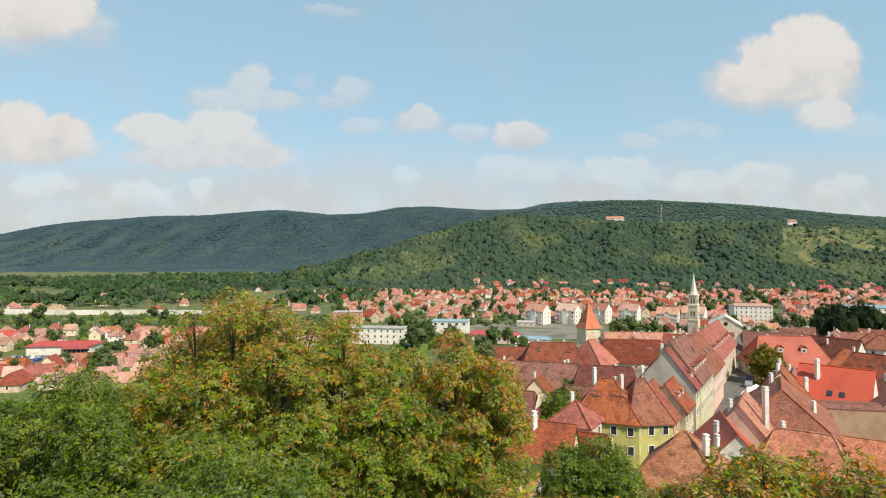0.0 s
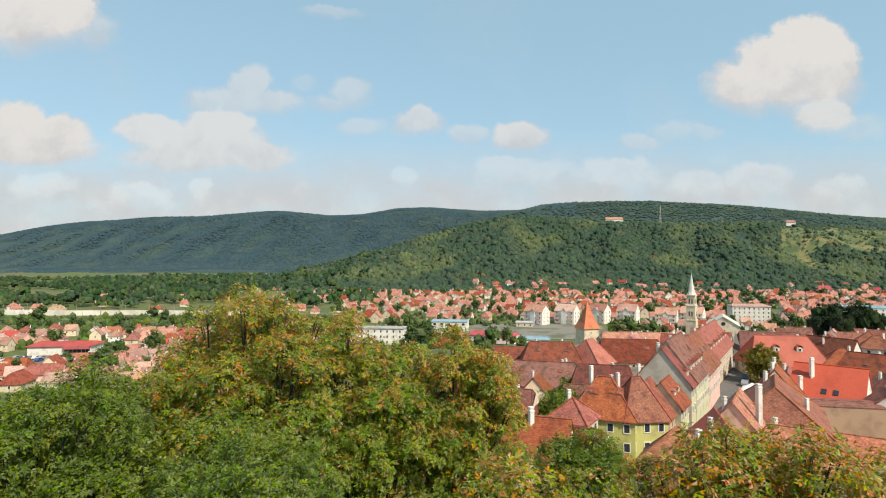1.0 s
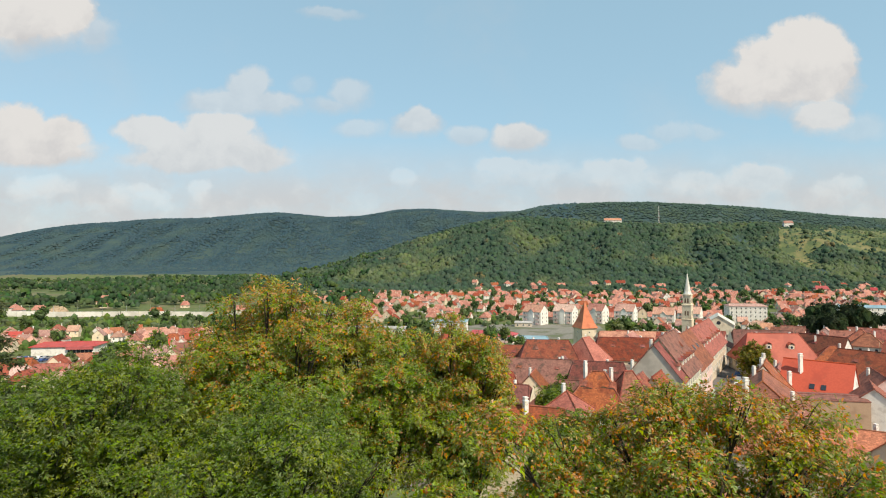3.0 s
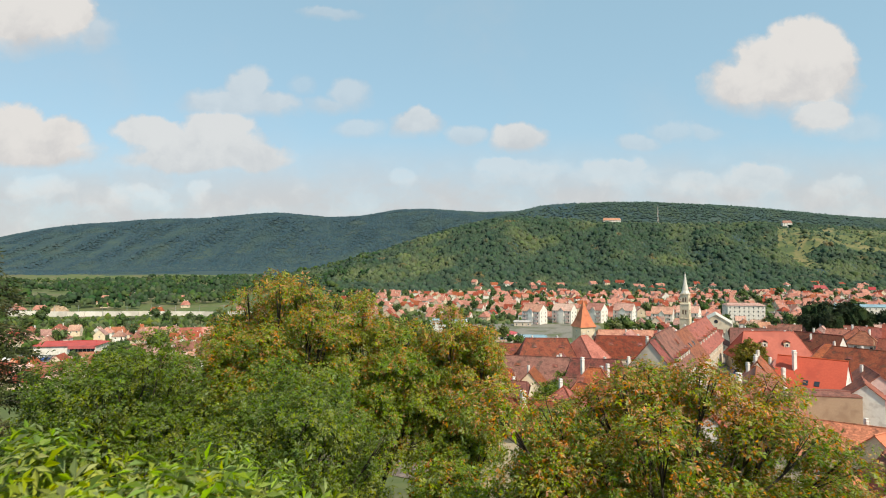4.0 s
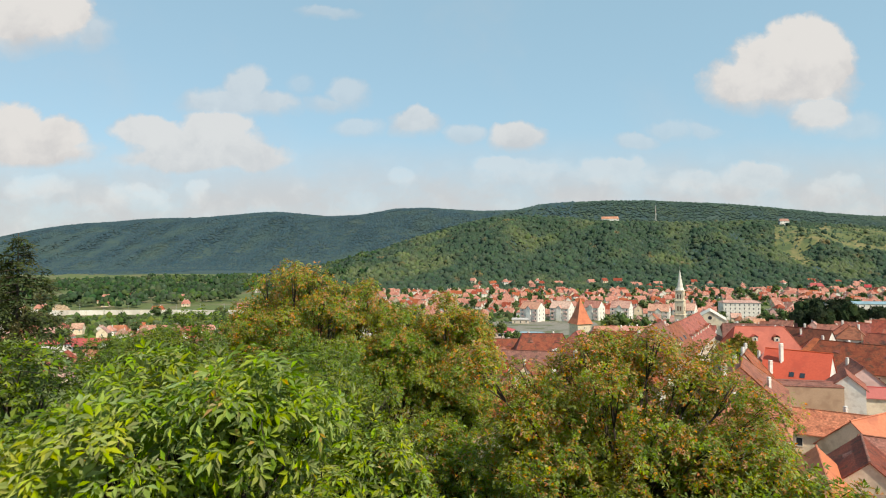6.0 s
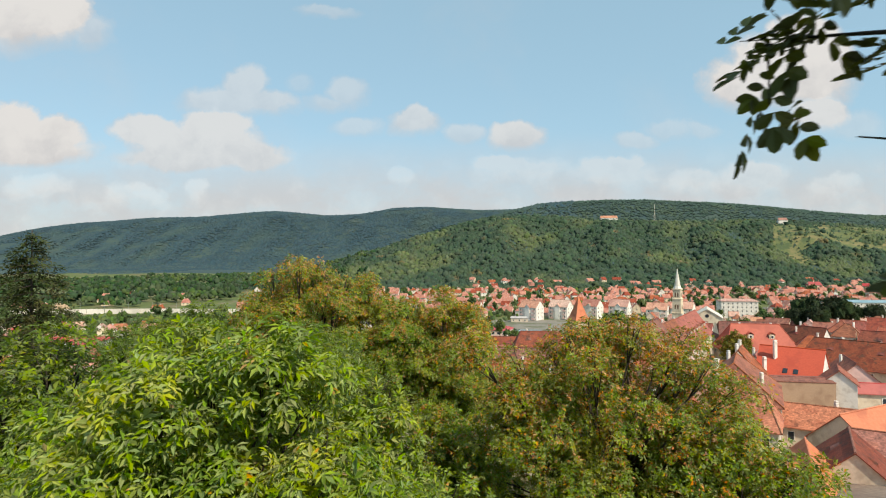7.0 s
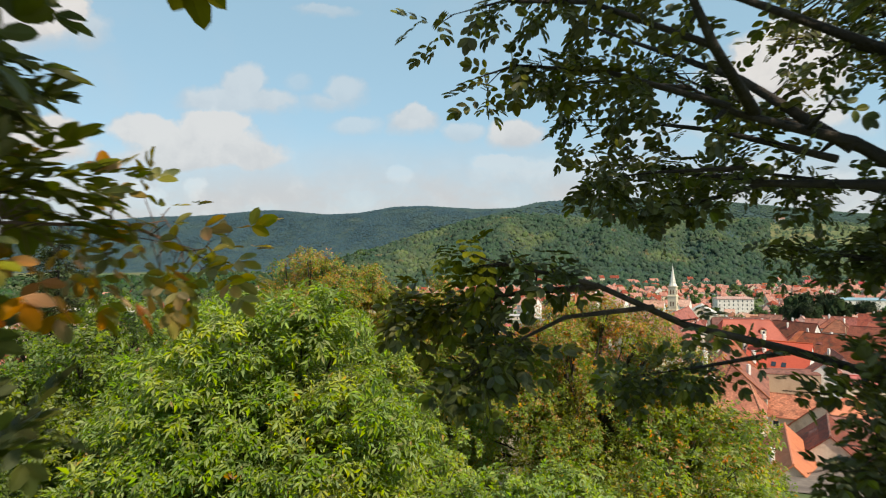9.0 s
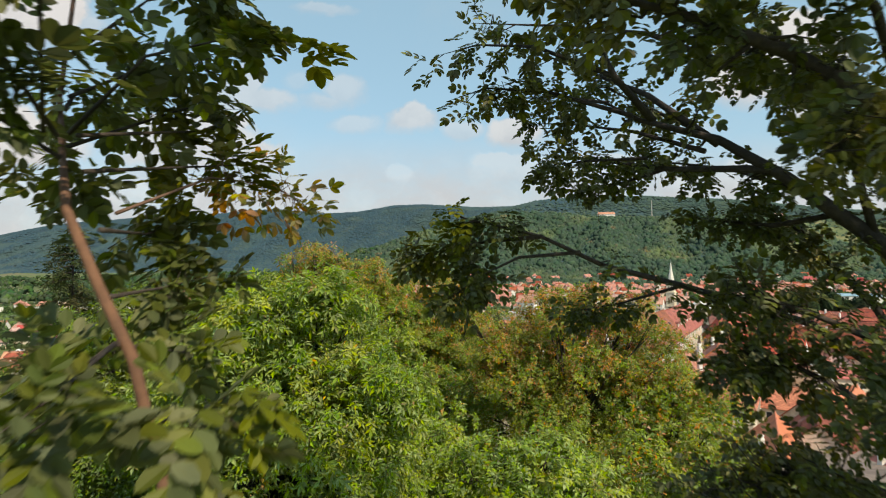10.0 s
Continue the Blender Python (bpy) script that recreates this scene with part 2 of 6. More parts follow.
STONE = material("old stone rubble", (0.40, 0.34, 0.26), (0.50, 0.43, 0.33), (0.30, 0.26, 0.20), fine=3.0)
FRAME = material("white painted window wood", (0.74, 0.72, 0.66), (0.80, 0.78, 0.72), vary=0.1)
DARK_WOOD = material("dark brown wood", (0.10, 0.06, 0.04), (0.15, 0.09, 0.06), vary=0.2)
METAL = material("grey galvanised metal", (0.45, 0.45, 0.45), (0.55, 0.55, 0.55), rough=0.4, metal=0.7)
ASPHALT = material("worn asphalt", (0.13, 0.12, 0.115), (0.18, 0.17, 0.16), (0.10, 0.095, 0.09), fine=2.0, coarse=0.1)
CONCRETE = material("pale concrete", (0.66, 0.62, 0.55), (0.74, 0.70, 0.62), (0.56, 0.52, 0.45), fine=1.0, coarse=0.08)
BARK = material("grey-brown bark", (0.036, 0.026, 0.019), (0.062, 0.046, 0.032), (0.028, 0.021, 0.015), fine=14.0, coarse=2.0, bump=0.8)
WALNUT = material("walnut foliage", (0.112, 0.208, 0.018), (0.218, 0.312, 0.024), (0.265, 0.322, 0.027), rough=0.6, fine=1.3, coarse=0.5, vary=0.36, bump=0, leaf=0.34, island=True, patch=(0.500, 0.205, 0.032), patch_at=(0.60, 0.68), patch_scale=1.7, dither=0.26, ripe=(38.5, 47.0, 0.118))
TURNING = material("walnut foliage turning orange", (0.122, 0.212, 0.018), (0.235, 0.318, 0.024), (0.290, 0.325, 0.027), rough=0.6, fine=1.3, coarse=0.5, vary=0.36, bump=0, leaf=0.34, island=True, patch=(0.520, 0.200, 0.030), patch_at=(0.59, 0.67), patch_scale=1.7, dither=0.26, ripe=(36.5, 45.0, 0.115))
LIGHT_LEAF = material("light green foliage", (0.150, 0.250, 0.027), (0.262, 0.362, 0.036), (0.328, 0.376, 0.040), rough=0.5, fine=1.3, coarse=0.6, vary=0.36, bump=0, leaf=0.36, island=True, patch=(0.48, 0.27, 0.036), patch_at=(0.65, 0.73), patch_scale=1.4, dither=0.20)
DARK_LEAF = material("deep green foliage", (0.092, 0.160, 0.017), (0.148, 0.222, 0.021), (0.188, 0.232, 0.023), rough=0.6, fine=1.0, coarse=0.5, vary=0.40, bump=0, leaf=0.30, island=True)
NEEDLE = material("dark fir needles", (0.036, 0.054, 0.016), (0.060, 0.080, 0.022), (0.085, 0.078, 0.026), rough=0.6, vary=0.35, bump=0, leaf=0.15, island=True)
HILL_WOOD = material("beech wood on the hillside", (0.033, 0.063, 0.042), (0.048, 0.082, 0.046), (0.086, 0.116, 0.052), rough=0.95, fine=0.05, coarse=0.011, vary=0.24, bump=0, island=True, patch=(0.125, 0.105, 0.050), patch_at=(0.60, 0.72), patch_scale=0.03)
# The blue of distant haze is mixed into this wood's base colour.
FAR_WOOD = material("far wood with haze blue in its colour", (0.033, 0.067, 0.084), (0.040, 0.076, 0.088), (0.050, 0.086, 0.082), rough=0.95, fine=0.02, coarse=0.005, vary=0.15, bump=0, island=True, patch=(0.070, 0.090, 0.078), patch_at=(0.60, 0.76), patch_scale=0.010)
TOWN_LEAF = material("town tree foliage", (0.050, 0.085, 0.026), (0.078, 0.122, 0.034), (0.110, 0.136, 0.038), rough=0.9, fine=0.8, coarse=0.05, vary=0.34, bump=0, island=True)
GROUND = material("grass and bare earth", (0.075, 0.11, 0.030), (0.115, 0.145, 0.040), (0.15, 0.13, 0.065), rough=0.95, fine=0.25, coarse=0.02, vary=0, bump=0.3, patch=(0.22, 0.17, 0.11), patch_at=(0.58, 0.72), patch_scale=0.03)
YARD = material("trodden earth and cobbles of the yards", (0.17, 0.13, 0.10), (0.24, 0.19, 0.15), (0.13, 0.10, 0.08), fine=1.5, coarse=0.15)
SALMON_TILE = material("salmon red clay tile", (0.400, 0.091, 0.056), (0.470, 0.121, 0.075), (0.340, 0.074, 0.047), tiles=0.17, vary=0.14, coarse=0.4, patch=(0.260, 0.074, 0.047), patch_at=(0.58, 0.78), patch_scale=0.6)
FADED_TILE = material("sun-bleached pale clay tile", (0.390, 0.147, 0.075), (0.480, 0.200, 0.108), (0.310, 0.107, 0.056), tiles=0.18, vary=0.16, coarse=0.5, patch=(0.200, 0.079, 0.044), patch_at=(0.54, 0.70), patch_scale=0.8)
PAINTED_ROOF = material("salmon painted sheet roof", (0.410, 0.091, 0.048), (0.455, 0.106, 0.058), (0.360, 0.080, 0.044), rough=0.7, fine=1.5, coarse=0.25, vary=0.06, bump=0.1)
# A darker copy of the walnut leaf, with the crown's shade in its colour.
SHADE_LEAF = material("leathery walnut leaves darkened for shade", (0.082, 0.096, 0.024), (0.118, 0.130, 0.029), (0.152, 0.138, 0.031), rough=0.45, fine=3.0, coarse=0.8, vary=0.45, bump=0, leaf=0.19, island=True)
# Shade darkens these base tones; the yellow-green patch stands for sunlit leaves.
YOUNG_LEAF = material("large walnut leaves, shade-dark with sunlit patches", (0.082, 0.100, 0.022), (0.116, 0.134, 0.027), (0.150, 0.144, 0.029), rough=0.5, fine=3.0, coarse=0.9, vary=0.4, bump=0, leaf=0.27, island=True, patch=(0.27, 0.31, 0.026), patch_at=(0.64, 0.72), patch_scale=1.2, dither=0.20)
RED_BARK = material("smooth reddish bark", (0.115, 0.060, 0.038), (0.165, 0.085, 0.052), (0.09, 0.05, 0.033), fine=10.0, coarse=2.0, bump=0.4)
CANVAS = material("white canvas", (0.78, 0.77, 0.75), (0.82, 0.81, 0.79), vary=0.05)
# Haze over the back ridge is tinted into these greens.
RIDGE_WOOD = material("back ridge wood with haze blue in it", (0.040, 0.073, 0.060), (0.048, 0.083, 0.064), (0.060, 0.094, 0.064), rough=0.95, fine=0.03, coarse=0.008, vary=0.10, bump=0, island=True)
# A cloud's shadow on the right-hand trees is put into this foliage colour.
CLOUD_SHADE_LEAF = material("dense foliage darkened for cloud shadow", (0.022, 0.038, 0.018), (0.032, 0.052, 0.021), (0.044, 0.060, 0.022), rough=0.9, vary=0.3, bump=0, island=True)
TOWER_TILE = material("bright orange tower tile", (0.50, 0.165, 0.075), (0.56, 0.195, 0.095), (0.42, 0.130, 0.065), rough=0.8, fine=2.5, coarse=0.4, vary=0.04)
# Shade between the trunks and the woods' haze blue are both in this colour.
WOOD_FLOOR = material("floor of the woods, shade and haze in its colour", (0.029, 0.060, 0.064), (0.036, 0.069, 0.068), (0.046, 0.077, 0.064), rough=0.95, fine=0.1, coarse=0.01, vary=0, bump=0)
VALLEY_WOOD = material("dark riverside trees", (0.022, 0.050, 0.021), (0.036, 0.072, 0.027), (0.060, 0.092, 0.030), rough=0.95, fine=0.1, coarse=0.012, vary=0.34, bump=0, island=True)
WORN_CONCRETE = material("worn grey concrete", (0.165, 0.155, 0.125), (0.215, 0.200, 0.165), (0.130, 0.128, 0.095), fine=0.8, coarse=0.05, patch=(0.10, 0.115, 0.055), patch_at=(0.52, 0.62), patch_scale=0.05)
PALE_TIN = material("pale tin sheet", (0.60, 0.58, 0.50), (0.68, 0.66, 0.58), (0.52, 0.48, 0.40), rough=0.5)
EARTH = material("bare ochre earth", (0.34, 0.235, 0.14), (0.42, 0.30, 0.185), (0.26, 0.19, 0.11), fine=0.8, coarse=0.1)
MEADOW = material("dry meadow grass", (0.085, 0.112, 0.040), (0.120, 0.138, 0.050), (0.190, 0.165, 0.072), rough=0.95, fine=0.3, coarse=0.03, vary=0, bump=0, patch=(0.06, 0.09, 0.036), patch_at=(0.50, 0.62), patch_scale=0.035)
GOLD_LEAF = material("yellow and orange turning leaves", (0.20, 0.21, 0.02), (0.36, 0.25, 0.025), (0.44, 0.17, 0.02), rough=0.55, fine=3.0, coarse=1.5, vary=0.4, bump=0, leaf=0.34, island=True)


# ---------------------------------------------------------------- mesh tools
class Shape:
    """Points and faces gathered for one mesh, with a material slot for each face."""

    def __init__(self):
        self.v, self.f, self.s = [], [], []

    def face(self, pts, slot=0):
        k = len(self.v)
        self.v += [tuple(p) for p in pts]
        self.f.append(tuple(range(k, k + len(pts))))
        self.s.append(slot)

    def box(self, x0, y0, z0, x1, y1, z1, slot=0):
        k = len(self.v)
        self.v += [(x, y, z) for z in (z0, z1) for x, y in ((x0, y0), (x1, y0), (x1, y1), (x0, y1))]
        for q in ((3, 2, 1, 0), (4, 5, 6, 7), (0, 1, 5, 4), (1, 2, 6, 5), (2, 3, 7, 6), (3, 0, 4, 7)):
            self.f.append(tuple(k + i for i in q))
            self.s.append(slot)
        return self

    def slab(self, top, thick, slot=0):
        """A flat polygon with thickness downwards."""
        low = [(x, y, z - thick) for x, y, z in top]
        self.face(top, slot), self.face(low[::-1], slot)
        for i in range(len(top)):
            j = (i + 1) % len(top)
            self.face([top[i], low[i], low[j], top[j]], slot)
        return self

    def tube(self, pts, radii, n=7, slot=0):
        pts = [Vector(p) for p in pts]
        k = len(self.v)
        side = Vector((1, 0, 0))
        for i, p in enumerate(pts):
            along = (pts[min(i + 1, len(pts) - 1)] - pts[max(i - 1, 0)]).normalized()
            side = side - along * side.dot(along)
            side = side.normalized() if side.length > 1e-4 else along.orthogonal().normalized()
            up = along.cross(side)
            for j in range(n):
                w = 2 * math.pi * j / n
                self.v.append(tuple(p + (side * math.cos(w) + up * math.sin(w)) * radii[i]))
        for i in range(len(pts) - 1):
            for j in range(n):
                self.f.append((k + i * n + j, k + i * n + (j + 1) % n, k + (i + 1) * n + (j + 1) % n, k + (i + 1) * n + j))
                self.s.append(slot)
        self.f.append(tuple(k + j for j in range(n))[::-1])
        self.f.append(tuple(k + (len(pts) - 1) * n + j for j in range(n)))
        self.s += [slot, slot]
        return self

    def mesh(self, name, *mats, smooth=False):
        me = bpy.data.meshes.new(name)
        me.from_pydata(self.v, [], self.f)
        for m in mats:
            me.materials.append(m)
        me.polygons.foreach_set("material_index", self.s)
        if smooth:
            me.polygons.foreach_set("use_smooth", [True] * len(self.f))
        me.update()
        return me


def array_mesh(name, verts, faces, mat, smooth=False):
    """A mesh from arrays: verts (n, 3), faces (m, 3)."""
    me = bpy.data.meshes.new(name)
    verts, faces = np.asarray(verts, dtype=np.float32), np.asarray(faces, dtype=np.int32)
    k = faces.shape[1]
    me.vertices.add(len(verts)), me.loops.add(faces.size), me.polygons.add(len(faces))
    me.vertices.foreach_set("co", verts.ravel())
    me.loops.foreach_set("vertex_index", faces.ravel())
    me.polygons.foreach_set("loop_start", np.arange(0, faces.size, k, dtype=np.int32))
    me.polygons.foreach_set("use_smooth", np.full(len(faces), smooth))
    me.materials.append(mat)
    me.update(calc_edges=True)
    me.validate()
    return me


def part(name, me, parent, label="", kind=""):
    ob = new(name, me)
    ob.parent = parent
    return tagged(ob, label, kind=kind)


def thing(name, m, label, category, group="", kind=""):
    ob = new(name)
    ob.empty_display_size = 0.5
    ob.matrix_world = m
    return tagged(ob, label, category, group, kind)


def steps(x, pairs):
    """A line through the pairs, smooth enough for hills."""
    return np.interp(x, [p[0] for p in pairs], [p[1] for p in pairs])


def rise(x, a, b):
    s = np.clip((np.asarray(x, dtype=float) - a) / (b - a), 0, 1)
    return s * s * (3 - 2 * s)


# ---------------------------------------------------------------- the lie of the land
FRONT_CREST = [(-0.60, 4), (-0.38, 6), (-0.30, 12), (-0.18, 40), (-0.08, 76), (0.02, 108), (0.09, 124), (0.17, 128), (0.27, 122), (0.40, 117), (0.60, 114), (0.80, 106), (1.4, 90)]
BACK_CREST = [(-0.05, 20), (0.02, 124), (0.08, 174), (0.12, 191), (0.18, 212), (0.30, 228), (0.37, 232), (0.47, 220), (0.60, 200), (0.78, 177), (1.4, 136)]
FAR_CREST = [(-1.3, 120), (-0.78, 166), (-0.70, 200), (-0.63, 226), (-0.54, 242), (-0.43, 248), (-0.34, 268), (-0.29, 273), (-0.20, 255), (-0.14, 260), (-0.08, 283), (-0.02, 288), (0.08, 278), (0.20, 278), (0.35, 250), (0.5, 215), (1.4, 150)]


def land(x, y):
    """Height of the ground, in metres."""
    x, y = np.asarray(x, dtype=float), np.asarray(y, dtype=float)
    slope = x / np.maximum(y, 30.0)
    roll = 3.0 * np.sin(x * 0.011 + y * 0.006) + 2.0 * np.sin(y * 0.017 - x * 0.008)
    z = 1.5 + 0 * x
    # terrace of the old town
    z = z + 13.5 * rise(x, -55, 15) * (1 - rise(y, 215, 300)) * (1 - rise(x, 190, 330)) * rise(y, -200, -100)
    # the citadel's slope under the camera
    along = y + 0.35 * np.maximum(-x - 10, 0)
    top = np.interp(along, [-60, -25, -5, 12, 30, 55, 85, 140], [39, 37.5, 35, 31, 26, 20.5, 14.5, 0])
    top = top * (1 - rise(np.abs(x), 120, 260)) * rise(y, -260, -120)
    z = np.maximum(z, top)
    front = (steps(slope, FRONT_CREST) - 4) * rise(y, 735, 1090) * (1 - 0.55 * rise(y, 1130, 1450))
    back = (steps(slope, BACK_CREST) - 4) * rise(y, 1300, 1720) * (1 - 0.6 * rise(y, 1780, 2300))
    far = (steps(slope, FAR_CREST) - 4) * rise(y, 1750, 2620)
    wild = rise(y, 800, 1100)
    s1, s2 = rise(y, 735, 1090), rise(y, 1750, 2620)
    fold1 = np.sin(x * 0.031 + 1.3 * np.sin(y * 0.011 + x * 0.004)) + 0.6 * np.sin(x * 0.071 - y * 0.02)
    fold2 = np.sin(x * 0.017 + 1.6 * np.sin(y * 0.006 + x * 0.003)) + 0.6 * np.sin(x * 0.041 - y * 0.011)
    front = front + 4 * s1 * (1 - s1) * 6.0 * fold1 * 1.7 * np.clip(front / 60, 0, 1)
    far = far + 4 * s2 * (1 - s2) * 9.0 * fold2
    return z + np.maximum(np.maximum(front, back), far) + roll * wild * 0.8 + 2.5 * rise(y, 420, 760)


def stretched(n, reach, tight):
    s = np.linspace(-1, 1, n)
    return reach * np.sinh(s * tight) / np.sinh(tight)


def build_ground():
    gx, gy = stretched(201, 4600, 5.2), stretched(291, 4600, 5.0)
    X, Y = np.meshgrid(gx, gy)
    V = np.stack([X, Y, land(X, Y)], -1).reshape(-1, 3)
    nx, ny = len(gx), len(gy)
    i, j = np.meshgrid(np.arange(nx - 1), np.arange(ny - 1))
    k = (j * nx + i).ravel()
    F = np.stack([k, k + 1, k + nx + 1, k + nx], -1)
    me = array_mesh("ground", V, F, GROUND, True)
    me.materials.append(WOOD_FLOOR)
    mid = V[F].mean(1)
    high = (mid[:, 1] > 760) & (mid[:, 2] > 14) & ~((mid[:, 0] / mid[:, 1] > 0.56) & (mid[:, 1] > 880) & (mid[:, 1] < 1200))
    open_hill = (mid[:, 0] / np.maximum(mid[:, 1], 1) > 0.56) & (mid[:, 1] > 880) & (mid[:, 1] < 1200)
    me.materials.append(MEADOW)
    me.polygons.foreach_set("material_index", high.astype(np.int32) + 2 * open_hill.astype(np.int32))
    ground = new("ground", me)
    tagged(ground, "grassy slope and valley floor rising to wooded hills", "ground", kind="structure")


build_ground()


# ---------------------------------------------------------------- woods
def ball(level):
    bm = bmesh.new()
    bmesh.ops.create_icosphere(bm, subdivisions=level, radius=1.0)
    bm.verts.ensure_lookup_table()
    v = np.array([p.co[:] for p in bm.verts])
    f = np.array([[p.index for p in q.verts] for q in bm.faces])
    bm.free()
    return v, f


BALL1 = ball(1)
BALL1 = (BALL1[0], BALL1[1][BALL1[0][BALL1[1]].mean(1)[:, 2] > -0.6])
SPECK = (np.array([(1.1, 0, -0.9), (0, 1.1, -0.9), (-1.1, 0, -0.9), (0, -1.1, -0.9), (0, 0, 0.8)], dtype=float), np.array([(0, 1, 4), (1, 2, 4), (2, 3, 4), (3, 0, 4)]))


def clumps(rng, places, radii, base, tall=1.1, rough=0.24):
    """Uneven crowns at places (n, 3) with radii (n,), as one pair of arrays."""
    v, f = base
    n = len(places)
    push = 1 + rng.normal(0, rough, (n, len(v), 1))
    V = v[None] * push * radii[:, None, None]
    V[:, :, 2] *= tall * (0.85 + 0.4 * rng.random((n, 1)))
    w = rng.uniform(0, 2 * math.pi, (n, 1))
    V = np.stack([V[:, :, 0] * np.cos(w) - V[:, :, 1] * np.sin(w), V[:, :, 0] * np.sin(w) + V[:, :, 1] * np.cos(w), V[:, :, 2]], -1)
    V = V + places[:, None, :]
    F = f[None] + (np.arange(n) * len(v))[:, None, None]
    return V.reshape(-1, 3), F.reshape(-1, 3)


def wood(name, label, seed, count, slopes, depths, radius, base, mat, keep=None, tufts=1, tall=1.0):
    rng = np.random.default_rng(seed)
    y = np.sqrt(rng.uniform(depths[0] ** 2, depths[1] ** 2, count))
    x = rng.uniform(*slopes, count) * y
    if keep is not None:
        ok = keep(x, y, rng)
        x, y = x[ok], y[ok]
    r = radius[0] + (radius[1] - radius[0]) * rng.random(len(x)) ** 1.7
    P = np.stack([x, y, land(x, y) + r * 0.7 * tall], -1)
    if tufts > 1:
        n = len(r)
        d = rng.normal(0, 1, (n, tufts, 3))
        d /= np.linalg.norm(d, axis=2, keepdims=True)
        d[:, :, 2] = np.abs(d[:, :, 2]) * 1.1 - 0.25
        P = (P[:, None] + d * (r * 0.72)[:, None, None]).reshape(-1, 3)
        r = (r[:, None] * rng.uniform(0.30, 0.52, (n, tufts))).ravel()
    V, F = clumps(rng, P, r, base, tall)
    ob = new(name, array_mesh(name, V, F, mat, True))
    return tagged(ob, label, "woods", kind="stuff")


def patchy(scale, limit, seed):
    def keep(x, y, rng):
        return np.array([noise.noise(Vector((a * scale, b * scale, seed))) for a, b in zip(x, y)]) > limit
    return keep


def hill_keep(x, y, rng):
    """The wood leaves meadows open high up beyond slope 0.6."""
    meadow = np.array([noise.noise(Vector((a * 0.011, b * 0.016, 4.0))) for a, b in zip(x, y)])
    return ~((x / y > 0.60) & (y > 925) & (y < 1080) & (meadow > -0.42) & (rng.random(len(x)) > 0.08)) & ~((x / y < -0.2) & (y < 800))


wood("hillside_wood", "dense mixed broadleaf wood covering the near hill", 11, 82000, (-0.36, 0.90), (742, 1140), (1.5, 3.8), SPECK, HILL_WOOD, hill_keep, 1, 0.85)
wood("hillside_wood", "broad single crowns standing out of the hill wood", 15, 9000, (-0.36, 0.90), (742, 1140), (1.8, 5.4), BALL1, HILL_WOOD, hill_keep, 1, 0.85)
wood("ridge_wood", "wood tinted haze blue on the ridge behind the hill", 12, 12000, (-0.05, 0.9), (1480, 1760), (3, 6.5), SPECK, RIDGE_WOOD, None, 1, 0.40)
wood("far_wood", "distant woods tinted haze blue on the long ridge", 13, 50000, (-0.84, 0.24), (1560, 2660), (3.8, 8.5), SPECK, FAR_WOOD, lambda x, y, rng: y > 1640 + 330 * np.sin(x * 0.013) * np.sin(x * 0.0037 + 1) + rng.normal(0, 60, len(x)), 1, 0.42)
wood("valley_wood", "band of riverside trees across the valley floor", 14, 2100, (-0.95, -0.12), (532, 1330), (4.5, 8.5), BALL1, VALLEY_WOOD, patchy(0.007, -0.22, 2.0), 6)


# ---------------------------------------------------------------- trees
SLIVER = np.array([(0, -0.04, 0), (0.55, 0.30, 0.06), (1, -0.10, -0.10)], dtype=float)
LEAFLET = np.array([(0, 0, 0), (0.5, 0.23, 0.06), (1, 0, -0.08), (0.5, -0.23, 0.06)], dtype=float)
OVAL = np.array([(0, 0, 0), (0.22, 0.19, 0.03), (0.55, 0.27, 0.06), (0.86, 0.17, 0.0), (1, 0, -0.06), (0.86, -0.17, 0.0), (0.55, -0.27, 0.06), (0.22, -0.19, 0.03)], dtype=float)


def spray(pairs, rachis, size, LEAF=LEAFLET):
    """A compound leaf along +x, leaflet by leaflet."""
    out = []
    for i in range(pairs):
        s = rachis * (0.25 + 0.7 * i / max(pairs - 1, 1))
        for side in (1, -1):
            w = side * radians(62 - 12 * i)
            c, d = math.cos(w), math.sin(w)
            L = LEAF * size * (0.8 + 0.1 * i)
            out.append(np.stack([s + L[:, 0] * c - L[:, 1] * d, L[:, 0] * d + L[:, 1] * c, L[:, 2] - 0.10 * size * i], -1))
    L = LEAF * size * 1.1
    out.append(np.stack([rachis + L[:, 0], L[:, 1], L[:, 2] - 0.12 * size * pairs], -1))
    return np.array(out)


def laid(rng, at, way, shape, grow, face=None):
    """Copies of a spray (k, 4, 3) at points, along directions, rolled a little, as arrays. face: where the upper side looks."""
    n, k = len(at), len(shape)
    x = way / np.linalg.norm(way, axis=1, keepdims=True)
    up = np.array([0, 0, 1.0]) + rng.normal(0, 0.45, (n, 3)) if face is None else face + rng.normal(0, 0.42, (n, 3))
    y = np.cross(up, x)
    y /= np.linalg.norm(y, axis=1, keepdims=True) + 1e-9
    z = np.cross(x, y)
    B = np.stack([x, y, z], 1)
    S = shape.reshape(-1, 3)[None] * grow[:, None, None]
    V = np.einsum("nkj,nji->nki", S, B) + at[:, None, :]
    V = V.reshape(-1, 3)
    m = shape.shape[1]
    q = np.arange(n * k) * m
    F = np.concatenate([np.stack([q, q + j + 1, q + j], -1) for j in range(1, m - 1)])
    return V, F


